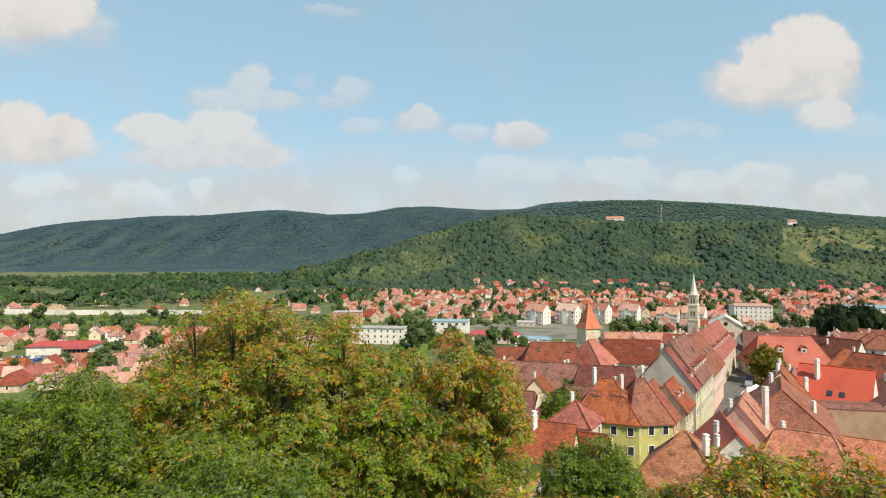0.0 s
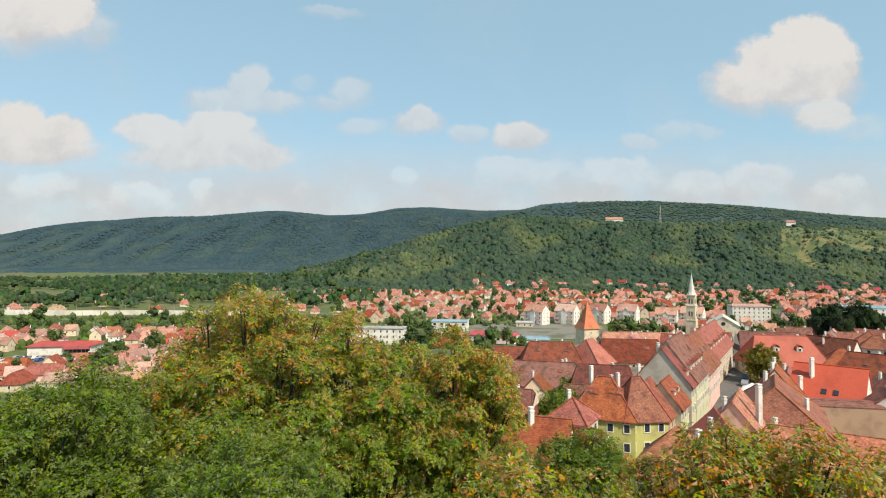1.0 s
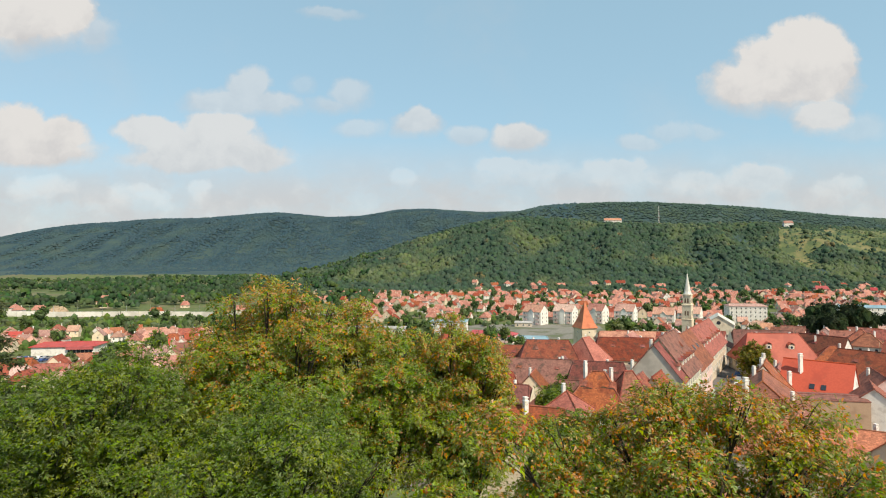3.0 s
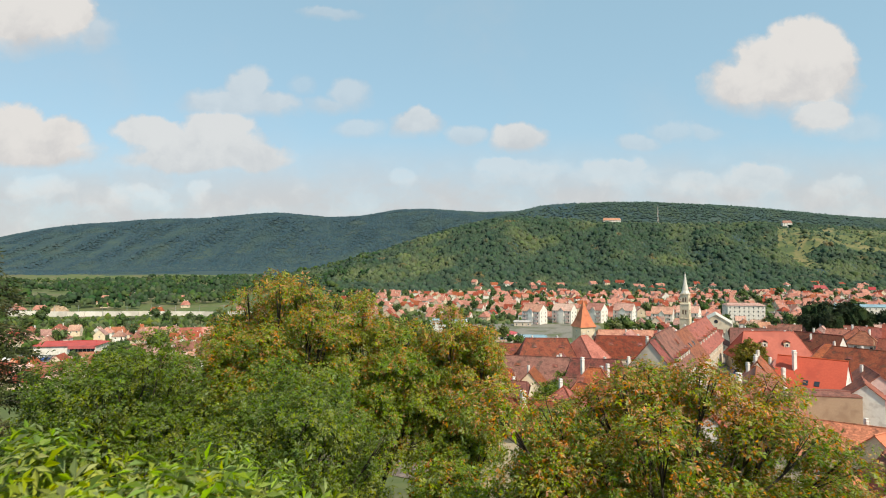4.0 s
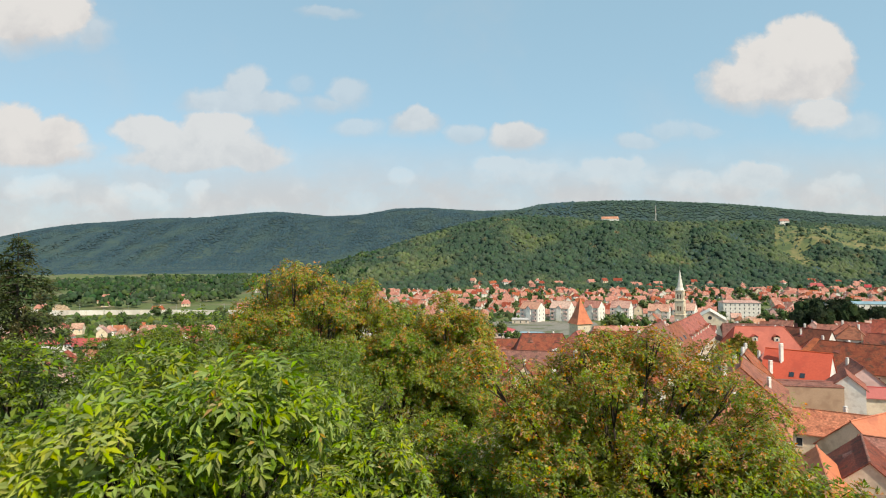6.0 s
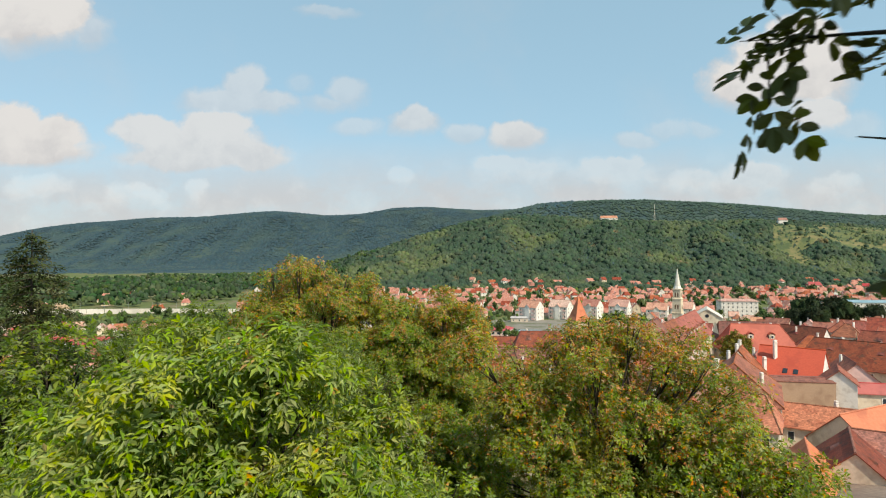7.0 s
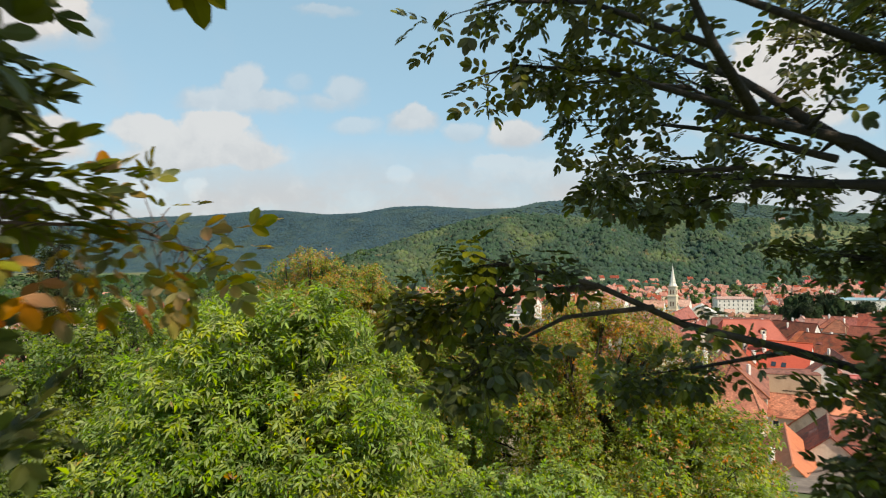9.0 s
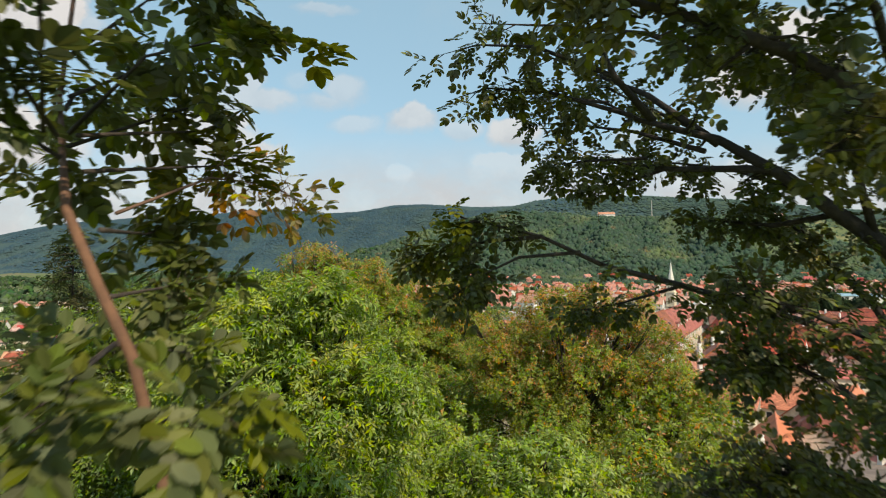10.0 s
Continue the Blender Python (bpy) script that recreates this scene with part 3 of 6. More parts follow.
def lobes_of(rng, centre, half, count, size, dome=2.0):
    """Lobes spread over the upper shell of an ellipsoid."""
    out = []
    g = math.pi * (3 - math.sqrt(5))
    for i in range(count):
        z = 1 - 1.8 * (i + 0.5) / count
        r = max(0, 1 - abs(z) ** dome) ** (1 / dome)
        w = g * i + rng.uniform(-0.4, 0.4)
        d = np.array([r * math.cos(w), r * math.sin(w), z])
        s = size * rng.uniform(0.75, 1.25)
        k = rng.uniform(0.60, 0.86)
        out.append((np.array(centre) + d * np.array(half) * k, s))
    for i in range(count // 2):
        d = rng.normal(0, 0.3, 3)
        out.append((np.array(centre) + d * np.array(half), size * 1.35))
    return out


def leafy(rng, lobes, twigs, per, shape, size, spread=0.42, droop=0.35, flat=0.72):
    """Rosettes of compound leaves at the twig ends, over the outer shell of the lobes, and loose leaves within."""
    R = np.array([s for _, s in lobes])
    C = np.array([c for c, _ in lobes])
    pick = rng.choice(len(lobes), twigs, p=R ** 2 / (R ** 2).sum())
    d = rng.normal(0, 1, (twigs, 3))
    d[:, 2] = d[:, 2] * 0.85 + 0.42
    d /= np.linalg.norm(d, axis=1, keepdims=True)
    rad = R[pick] * (0.74 + 0.34 * rng.random(twigs) ** 0.8)
    tip = C[pick] + d * rad[:, None] * np.array([1, 1, flat])
    side = np.cross(d, rng.normal(0, 1, (twigs, 3)))
    side /= np.linalg.norm(side, axis=1, keepdims=True)
    other = np.cross(d, side)
    turn = np.arange(per)[None] * 2 * math.pi / per + rng.normal(0, 0.35, (twigs, per))
    tilt = rng.uniform(0.55, 1.5, (twigs, per))
    way = d[:, None] * np.cos(tilt)[..., None] + (side[:, None] * np.cos(turn)[..., None] + other[:, None] * np.sin(turn)[..., None]) * np.sin(tilt)[..., None]
    way[..., 2] -= droop * rng.uniform(0.5, 1.3, (twigs, per))
    at = np.repeat(tip, per, 0) + rng.normal(0, spread, (twigs * per, 3))
    face = np.repeat(d, per, 0) * 0.8 + np.array([0, 0, 0.75])
    V, F = laid(rng, at, way.reshape(-1, 3), shape, size * rng.uniform(0.7, 1.25, len(at)), face)
    # shaded leaves inside the lobes
    n = int(twigs * 0.8)
    pick = rng.choice(len(lobes), n, p=R ** 3 / (R ** 3).sum())
    d = rng.normal(0, 1, (n, 3))
    d *= (R[pick] * 0.62 * rng.random(n) ** 0.5 / np.linalg.norm(d, axis=1))[:, None]
    V2, F2 = laid(rng, C[pick] + d * np.array([1, 1, flat]), rng.normal(0, 1, (n, 3)), shape, size * rng.uniform(1.3, 1.9, n))
    return np.concatenate([V, V2]), np.concatenate([F, F2 + len(V)])


def limbs(shape, rng, foot, centre, lobes, girth):
    """A leaning trunk and a bowed limb to each lobe."""
    foot, centre = Vector(foot), Vector(centre)
    fork = foot.lerp(centre, 0.55)
    top = centre + Vector((0, 0, 0.5))
    bend = Vector((rng.uniform(-0.5, 0.5), rng.uniform(-0.5, 0.5), 0))
    line = [foot - Vector((0, 0, 0.6)), foot + Vector((0, 0, 0.5)), foot.lerp(fork, 0.5) + bend * 0.6, fork + bend * 0.4, fork.lerp(top, 0.5), top]
    shape.tube(line, [girth * 1.35, girth, girth * 0.85, girth * 0.72, girth * 0.45, girth * 0.2], 9)
    for c, s in lobes:
        c = Vector(c)
        k = rng.uniform(0.35, 0.95)
        start = line[2].lerp(line[4], k)
        mid = start.lerp(c, 0.5) + Vector((rng.uniform(-0.4, 0.4), rng.uniform(-0.4, 0.4), 0.25))
        shape.tube([start, mid, c], [girth * 0.34, girth * 0.2, girth * 0.07], 6)
        for _ in range(4):
            e = c + Vector(rng.normal(0, 1, 3)).normalized() * s * 0.85
            shape.tube([mid.lerp(c, 0.6), c.lerp(e, 0.4) + Vector((0, 0, 0.15)), e], [girth * 0.10, girth * 0.06, girth * 0.02], 4)


def broadleaf(name, label, seed, x, y, centre, half, count, size, twigs, per, leaf, leaf_size, mat, girth=0.28, pairs=3, droop=0.35, spread=0.42, LEAF=LEAFLET, dome=2.0):
    rng = np.random.default_rng(seed)
    z = float(land(x, y))
    tree = thing(name, pose(0, 0, 0), label, "tree")
    lobes = lobes_of(rng, centre, half, count, size, dome)
    wood_shape = Shape()
    limbs(wood_shape, rng, (x, y, z), centre, lobes, girth)
    part("trunk", wood_shape.mesh("trunk", BARK, smooth=True), tree)
    V, F = leafy(rng, lobes, twigs, per, spray(pairs, leaf, leaf_size, LEAF), 1.0, spread, droop)
    part("crown", array_mesh("crown", V, F, mat), tree, kind="stuff")
    return tree


# trees on the slope, by the middle of the crown
FROND = SLIVER * np.array([1.1, 1.05, 1.2])
broadleaf("walnut_tree", "tall walnut tree with green leaves turning orange on top", 21, -8.2, 23.6, (-8.3, 23.4, 40.9), (4.4, 3.8, 6.1), 64, 1.1, 6000, 6, 0.18, 0.140, WALNUT, pairs=2, spread=0.07, droop=0.75, LEAF=FROND, dome=2.4)
broadleaf("walnut_tree", "round walnut tree with olive-green leaves and russet tips", 22, -3.6, 25.0, (-3.7, 25.0, 39.6), (3.9, 3.4, 6.5), 50, 0.92, 4300, 6, 0.19, 0.145, WALNUT, pairs=2, spread=0.07, droop=0.75, LEAF=FROND)
broadleaf("walnut_tree", "walnut tree with thin olive crown and russet tips", 23, 1.2, 26.5, (1.0, 26.5, 39.1), (3.5, 3.2, 6.2), 46, 0.88, 3700, 6, 0.19, 0.145, TURNING, pairs=2, spread=0.07, droop=0.75, LEAF=FROND)
broadleaf("walnut_tree", "broad walnut tree with yellow-green leaves browning at the tips", 24, 6.8, 11.6, (7.6, 11.6, 38.4), (6.7, 3.8, 6.6), 86, 1.0, 7400, 6, 0.18, 0.130, TURNING, pairs=2, spread=0.06, droop=0.6, LEAF=FROND)
broadleaf("ash_tree", "dense deep green ash tree on the slope", 25, -14.8, 19.5, (-14.6, 19.0, 39.0), (4.8, 4.2, 5.8), 46, 1.05, 3500, 7, 0.20, 0.145, DARK_LEAF, pairs=2, spread=0.07, droop=0.4, LEAF=FROND)
broadleaf("ash_tree", "bushy light green tree in full leaf on the slope", 26, -5.4, -0.8, (-4.3, -0.1, 40.5), (4.9, 4.5, 5.2), 60, 0.95, 3900, 5, 0.18, 0.16, LIGHT_LEAF, pairs=2, spread=0.05, droop=0.8, girth=0.2, LEAF=LEAFLET * np.array([1.3, 0.95, 1.8]))
broadleaf("ash_tree", "dense deep green tree between the walnuts", 27, -5.4, 14.0, (-5.4, 14.0, 38.8), (4.3, 3.6, 5.0), 42, 1.0, 3000, 7, 0.18, 0.125, DARK_LEAF, pairs=2, spread=0.07, droop=0.4, LEAF=FROND)
broadleaf("ash_tree", "deep green tree lower down the slope", 31, -22.6, 37.0, (-22.6, 37.0, 34.9), (5.6, 5.0, 5.4), 36, 1.3, 1800, 7, 0.26, 0.22, DARK_LEAF, pairs=2, spread=0.08, droop=0.4, LEAF=FROND)
broadleaf("ash_tree", "green tree with soft drooping foliage beside the slope path", 28, -12.2, 4.6, (-12.0, 4.4, 39.4), (3.8, 3.6, 5.4), 36, 1.1, 2200, 7, 0.22, 0.17, DARK_LEAF, pairs=2, spread=0.06, droop=0.5, LEAF=FROND)
broadleaf("ash_tree", "low leafy tree in front of the outbuilding", 29, 8.8, 35.0, (8.8, 35.0, 33.0), (3.4, 3.2, 4.6), 24, 1.15, 1000, 7, 0.24, 0.22, DARK_LEAF, pairs=2, spread=0.08, droop=0.4, LEAF=FROND)
broadleaf("ash_tree", "young tree filling the gap under the walnuts", 30, 1.2, 16.5, (1.0, 16.5, 34.8), (4.0, 3.6, 4.4), 30, 1.1, 1400, 7, 0.23, 0.19, TURNING, pairs=2, spread=0.07, droop=0.5, LEAF=FROND)
broadleaf("ash_tree", "low leafy tree under the broad walnut", 41, 3.4, 1.0, (3.4, 1.0, 36.9), (3.6, 3.0, 2.8), 22, 1.1, 900, 7, 0.22, 0.18, LIGHT_LEAF, pairs=2, spread=0.06, droop=0.6, LEAF=FROND)
broadleaf("ash_tree", "low leafy tree under the broad walnut", 42, 9.6, 3.6, (9.6, 3.6, 36.2), (3.8, 3.2, 3.0), 22, 1.15, 1000, 7, 0.22, 0.18, TURNING, pairs=2, spread=0.06, droop=0.5, LEAF=FROND)
broadleaf("ash_tree", "low leafy tree beside the light green one", 43, -0.6, 5.4, (-0.6, 5.4, 36.4), (3.2, 3.0, 3.2), 22, 1.1, 900, 7, 0.22, 0.18, LIGHT_LEAF, pairs=2, spread=0.06, droop=0.6, LEAF=FROND)
broadleaf("ash_tree", "leafy tree at the foot of the slope", 44, 11.6, 10.0, (11.6, 10.0, 36.6), (3.6, 3.4, 4.0), 22, 1.2, 1000, 7, 0.22, 0.18, TURNING, pairs=2, spread=0.06, droop=0.5, LEAF=FROND)


# ---------------------------------------------------------------- houses
def window_mesh(w, h, deep=0.10):
    """A window in one piece: raised surround, set-back glass."""
    s = Shape()
    t = 0.11
    rings = [(w / 2, 0, h, 0.02), (w / 2, 0, h, -deep), (w / 2 - t, t, h - t, -deep), (w / 2 - t, t, h - t, -0.03)]
    for x, z0, z1, y in rings:
        s.v += [(-x, y, z0), (x, y, z0), (x, y, z1), (-x, y, z1)]
    for i in range(3):
        for j in range(4):
            s.f.append((i * 4 + j, i * 4 + (j + 1) % 4, i * 4 + 4 + (j + 1) % 4, i * 4 + 4 + j))
            s.s.append(0)
    s.f.append((12, 13, 14, 15))
    s.s.append(1)
    return s.mesh("window", FRAME, GLASS)


WINDOW = window_mesh(1.05, 1.5)
SMALL_WINDOW = window_mesh(0.8, 0.9)
WIDE_WINDOW = window_mesh(1.9, 1.5)


def chimney_mesh(w, h):
    """A square stack with a stepped cap, in one piece."""
    s = Shape()
    line = [(-1.2, 1), (h, 1), (h + 0.03, 1.18), (h + 0.17, 1.18), (h + 0.2, 0.85), (h + 0.45, 0.85), (h + 0.46, 1.08), (h + 0.56, 1.0)]
    s.tube([(0, 0, z) for z, _ in line], [w * 0.707 * r for _, r in line], 4)
    return s.mesh("chimney", WHITE)


CHIMNEY = chimney_mesh(0.50, 1.25)
FOOT = []


def house(name, label, x, y, z, L, W, H, R, heading, wall, roof, hip=0.0, chimneys=(), wins=(3, 2, 1), over=0.45, group="", category="house", eye=WINDOW, half=False):
    """A house with its ridge along its own x: L by W in plan, H to the eaves, R the roof's rise. hip: 0 gables, 1 full hips."""
    ob = thing(name, pose(x, y, z, 0, 0, heading), label, category, group)
    l, w = L / 2, W / 2
    if x or y:
        n = max(1, round(L / W))
        for i in range(n):
            q = ((i + 0.5) / n - 0.5) * L
            FOOT.append((x + q * math.cos(radians(heading)), y + q * math.sin(radians(heading)), w * 0.9))
    inset = hip * min(w, l)
    s = Shape()
    for px, nx in ((l, 1), (-l, -1)):
        g = [(px, -w * nx, -6), (px, w * nx, -6), (px, w * nx, H)]
        if hip < 0.3:
            g.append((px, 0, H + R))
        s.face(g + [(px, -w * nx, H)])
    for py, ny in ((w, 1), (-w, -1)):
        s.face([(l * ny, py, -6), (-l * ny, py, -6), (-l * ny, py, H), (l * ny, py, H)])
    part("wall", s.mesh("wall", wall), ob)
    drop = over * R / w
    e, z0, z1 = w + over, H - drop + 0.12, H + R + 0.12
    a = l + (over if hip else over * 0.5)
    r = l - inset + (0 if hip else over * 0.5)
    s = Shape()
    for q in (1, -1):
        s.slab([(a * q, -e * q, z0), (r * q, 0, z1), (-r * q, 0, z1), (-a * q, -e * q, z0)][::-1], 0.16)
        if hip:
            s.slab([(a * q, e * q, z0), (r * q, 0, z1), (a * q, -e * q, z0)][::-1], 0.16)
    cover = part("roof", s.mesh("roof", roof), ob)
    s = Shape()
    s.tube([(-r, 0, z1 + 0.02), (r, 0, z1 + 0.02)], [0.13, 0.13], 6)
    if hip:
        for qx in (1, -1):
            for qy in (1, -1):
                s.tube([(r * qx, 0, z1 + 0.02), (a * qx, e * qy, z0 + 0.02)], [0.12, 0.12], 6)
    part("ridge_tile", s.mesh("ridge_tile", roof), cover)
    for c in chimneys:
        cx, cy = c[0] * l, c[1] * w
        top = H + R * (1 - abs(c[1]))
        k = part("chimney", chimney_mesh(0.66, c[2]) if len(c) > 2 else CHIMNEY, ob)
        k.location = (cx, cy, top)
    if name == "town_house" and R > 4 and L > 9 and roof in (OLD_TILE, MAROON_TILE, FADED_TILE, ORANGE_TILE):
        for q, side in ((-0.22, -1), (0.24, -1), (0.1, 1)):
            eyelid(ob, roof, W, H, R, q * L, side, 0.42 + 0.2 * abs(q))
    n_long, n_short, floors = wins
    for fl in range(floors):
        base = H - 2.35 - fl * 2.9
        for i in range(n_long):
            px = (i + 0.5) / n_long * L - l
            for q in ((1,) if half else (1, -1)):
                k = part("window", eye, ob)
                k.location, k.rotation_euler = (px * q, -w * q, base), (0, 0, 0 if q == 1 else math.pi)
        for i in range(n_short):
            py = (i + 0.5) / n_short * W - w
            for q in ((1,) if half else (1, -1)):
                k = part("window", eye, ob)
                k.location, k.rotation_euler = (-l * q, py * -q, base), (0, 0, -math.pi / 2 * q)
    return ob


def dormer(ob, roof, W, H, R, cx, side, f=0.55, wide=1.3, tall=1.3):
    """A small gabled dormer on the slope: side -1 or 1 of the ridge, f of the way to the eaves."""
    w = W / 2
    y, z = w * f * side, H + R * (1 - f)
    deep = tall * w / R + 0.2
    s = Shape()
    s.box(-wide / 2, 0, -0.3, wide / 2, deep, tall)
    d = part("dormer", s.mesh("dormer", CREAM), ob)
    d.location, d.rotation_euler = (cx, y, z), (0, 0, 0 if side < 0 else math.pi)
    s = Shape()
    h, e = wide * 0.42, wide / 2 + 0.15
    s.slab([(-e, -0.2, tall), (0, -0.2, tall + h), (0, deep + 0.9, tall + h), (-e, deep + 0.4, tall)][::-1], 0.1)
    s.slab([(e, -0.2, tall), (e, deep + 0.4, tall), (0, deep + 0.9, tall + h), (0, -0.2, tall + h)][::-1], 0.1)
    part("dormer_roof", s.mesh("dormer_roof", roof), d)
    k = part("window", SMALL_WINDOW, d)
    k.location = (0, 0, 0.2)


def eyelid(ob, roof, W, H, R, cx, side, f=0.5):
    """A low curved eyelid vent with a dark slot."""
    w = W / 2
    s = Shape()
    front, n = [], 8
    for i in range(n + 1):
        a = i / n * 2 - 1
        front.append((a * 0.85, 0.0, 0.28 * math.cos(a * math.pi / 2) ** 1.5))
    back = [(x * 0.8, 0.9, 0.9 * R / w + 0.02) for x, _, _ in front]
    loft(s, [front, back], 0, False)
    s.face(front, 1)
    d = part("eyelid_vent", s.mesh("eyelid_vent", roof, DARK_WOOD), ob)
    d.location, d.rotation_euler = (cx, w * f * side, H + R * (1 - f) + 0.14), (0, 0, 0 if side < 0 else math.pi)


def skylight(ob, W, H, R, cx, side, f):
    w = W / 2
    s = Shape()
    s.box(-0.45, -0.6, 0.0, 0.45, 0.6, 0.09)
    d = part("skylight", s.mesh("skylight", GLASS), ob, "dark glass roof light")
    d.location, d.rotation_euler = (cx, w * f * side, H + R * (1 - f) + 0.14), (-side * math.atan2(R, w), 0, 0)


def loft(s, rings, slot=0, cap=True):
    """Joins rings of equal count into one skin."""
    k, n = len(s.v), len(rings[0])
    for r in rings:
        s.v += [tuple(p) for p in r]
    for i in range(len(rings) - 1):
        for j in range(n if cap else n - 1):
            s.f.append((k + i * n + j, k + i * n + (j + 1) % n, k + (i + 1) * n + (j + 1) % n, k + (i + 1) * n + j))
            s.s.append(slot)
    if cap:
        s.f.append(tuple(k + j for j in range(n))[::-1])
        s.f.append(tuple(k + (len(rings) - 1) * n + j for j in range(n)))
        s.s += [slot, slot]


STREET = 57
# left of the street
corner = house("town_house", "yellow-green plastered corner house under a hipped old tile roof", 26.9, 92.7, 15, 10.0, 9.0, 8.2, 5.3, -21, GREEN_WALL, OLD_TILE, 0.88, [(-0.42, 0.0), (0.22, 0.3), (0.42, 0.2)], (4, 3, 2))
for cx, f in ((-1.4, 0.5), (1.2, 0.45)):
    eyelid(corner, OLD_TILE, 9.0, 8.2, 5.3, cx, -1, f)
house("town_house", "street wing of the yellow-green corner house", 31.7, 91.3, 15, 7.0, 7.2, 8.2, 5.6, 7, GREEN_WALL, OLD_TILE, 0.8, [], (3, 1, 2))
house("town_house", "narrow ochre house beside the corner house", 34.3, 94.7, 15, 8.0, 8.6, 7.4, 5.0, STREET, ORANGE_WALL, OLD_TILE, 0.0, [(0.3, 0.3)], (3, 0, 2))
lime = house("town_house", "narrow lime house with a small worn tile roof", 39.4, 98.9, 15, 7.4, 6.6, 8.0, 3.9, STREET, LIME_WALL, OLD_TILE, 0.0, [], (3, 0, 2))
for cx in (-1.6, 1.4):
    dormer(lime, OLD_TILE, 6.6, 8.0, 3.9, cx, -1, 0.6, 0.9, 0.9)
slim = house("town_house", "narrow house with a bare grey gable and dark tile roof", 42.3, 106.7, 15, 4.6, 10.4, 10.0, 6.3, STREET, LIME_WALL, MAROON_TILE, 0.0, [(-0.9, 0.8)], (2, 0, 2))
s = Shape()
s.face([(-2.32, 5.2, -6), (-2.32, -5.2, -6), (-2.32, -5.2, 10.0), (-2.32, 0, 16.3), (-2.32, 5.2, 10.0)])
part("gable", s.mesh("gable", GREY_WALL), slim, "bare grey roughcast gable")
dormer(slim, MAROON_TILE, 10.4, 10.0, 6.3, 0.4, -1, 0.8, 1.0, 1.1)
terrace = house("town_house", "long lime house with a row of small dormers along the eaves", 47.8, 115.3, 15, 16, 10.8, 10.2, 7.0, STREET, LIME_WALL, MAROON_TILE, 0.0, [(-0.75, 0.35), (0.5, 0.3)], (7, 0, 2))
for i in range(5):
    dormer(terrace, MAROON_TILE, 10.8, 10.2, 7.0, -6 + i * 3.0, -1, 0.78, 1.0, 1.1)
terrace = house("town_house", "pale pink house with an old tile roof along the street", 57.4, 130.0, 15, 19, 10.2, 8.8, 6.6, STREET, PINK_WALL, OLD_TILE, 0.0, [(-0.5, 0.3)], (7, 0, 2))
for i in range(3):
    skylight(terrace, 10.2, 8.8, 6.6, -5 + i * 4.6, -1, 0.5)
terrace = house("town_house", "long pale terrace under an old tile roof", 74.4, 159.2, 14, 42, 9.8, 8.6, 6.6, STREET, CREAM, OLD_TILE, 0.0, [(-0.5, 0.2), (0.3, 0.3)], (11, 0, 2))
for i in range(8):
    dormer(terrace, OLD_TILE, 9.8, 8.6, 6.6, -18 + i * 5.0, -1, 0.7, 1.0, 1.1)
house("town_house", "house with a steep maroon tile roof behind the terrace", 60, 180, 9, 20, 13, 7.6, 6.0, -8, CREAM, MAROON_TILE, 0.2, [(0.5, 0.2)], (5, 2, 1))
house("town_house", "wide house with a patched maroon tile roof", 32, 166, 10, 17, 13, 8.3, 5.5, -6, CREAM, MAROON_TILE, 0.35, [(-0.5, 0.2), (0.4, 0.2)], (5, 2, 1))
house("town_house", "house with a hipped red tile roof", 43.5, 166, 10, 8, 12, 8.6, 6.0, 40, CREAM, SALMON_TILE, 0.6, [(0.4, 0.2)], (2, 2, 1))
house("town_house", "long low house with a sagging maroon roof", 25, 143, 12, 21, 12, 5.3, 4.8, -14, CREAM, MAROON_TILE, 0.3, [(0.6, 0.2)], (5, 2, 1))
house("town_house", "low house with a dull red roof beside the garden", 13, 112, 13, 12, 9, 5.6, 3.8, -24, CREAM, MAROON_TILE, 0.2, [(0.3, 0.3)], (3, 2, 1))
house("town_house", "low house with a brown tile roof behind the garden", 12, 128, 12, 11, 9, 6.0, 3.8, -8, CREAM, OLD_TILE, 0.2, [(0.3, 0.3)], (3, 2, 1))
house("town_house", "old house with a brown tile roof beside the car park", 19.5, 176, 9.5, 15, 10, 6.8, 4.6, -10, CREAM, MAROON_TILE, 0.2, [(0.4, 0.3)], (4, 2, 1))
house("town_house", "narrow gabled house with an old tile roof in the yards", 17.5, 157, 11, 10, 7.5, 5.4, 4.0, 66, CREAM, OLD_TILE, 0.0, [(0.3, 0.3)], (3, 1, 1))
house("town_house", "gabled ochre house with a brown tile roof in the yards", 33.4, 150, 11.5, 9, 6.8, 5.6, 4.0, 74, ORANGE_WALL, MAROON_TILE, 0.0, [(-0.2, 0.35)], (2, 1, 1))
house("town_house", "small gabled house with a worn tile roof in the yards", 22.2, 133, 12.5, 8, 6.2, 4.8, 3.4, 72, CREAM, OLD_TILE, 0.0, [(0.3, 0.3)], (2, 1, 1))
house("town_house", "low cream house with a brown tile roof in the yards", 30.5, 119, 13, 9, 6.4, 5.0, 3.4, -16, CREAM, MAROON_TILE, 0.0, [(0.4, 0.3)], (2, 1, 1))
house("town_house", "long low building with a pale bleached tile roof", 80, 231, 7.5, 30, 12, 7.2, 3.6, -6, CREAM, FADED_TILE, 0.2, [(0.3, 0.3)], (7, 2, 1))
house("town_house", "small cream house with a hipped tile roof", 19.4, 83, 17, 5.8, 5.8, 7.8, 2.6, STREET - 90, CREAM, OLD_TILE, 1.0, [(-0.3, 0.3)], (2, 2, 1))
house("outbuilding", "low outbuilding with an orange tile roof", 9.3, 60, 20, 9, 6.5, 8.2, 2.8, -20, CREAM, ORANGE_TILE, 0.0, [(0.1, -0.2)], (2, 1, 1))
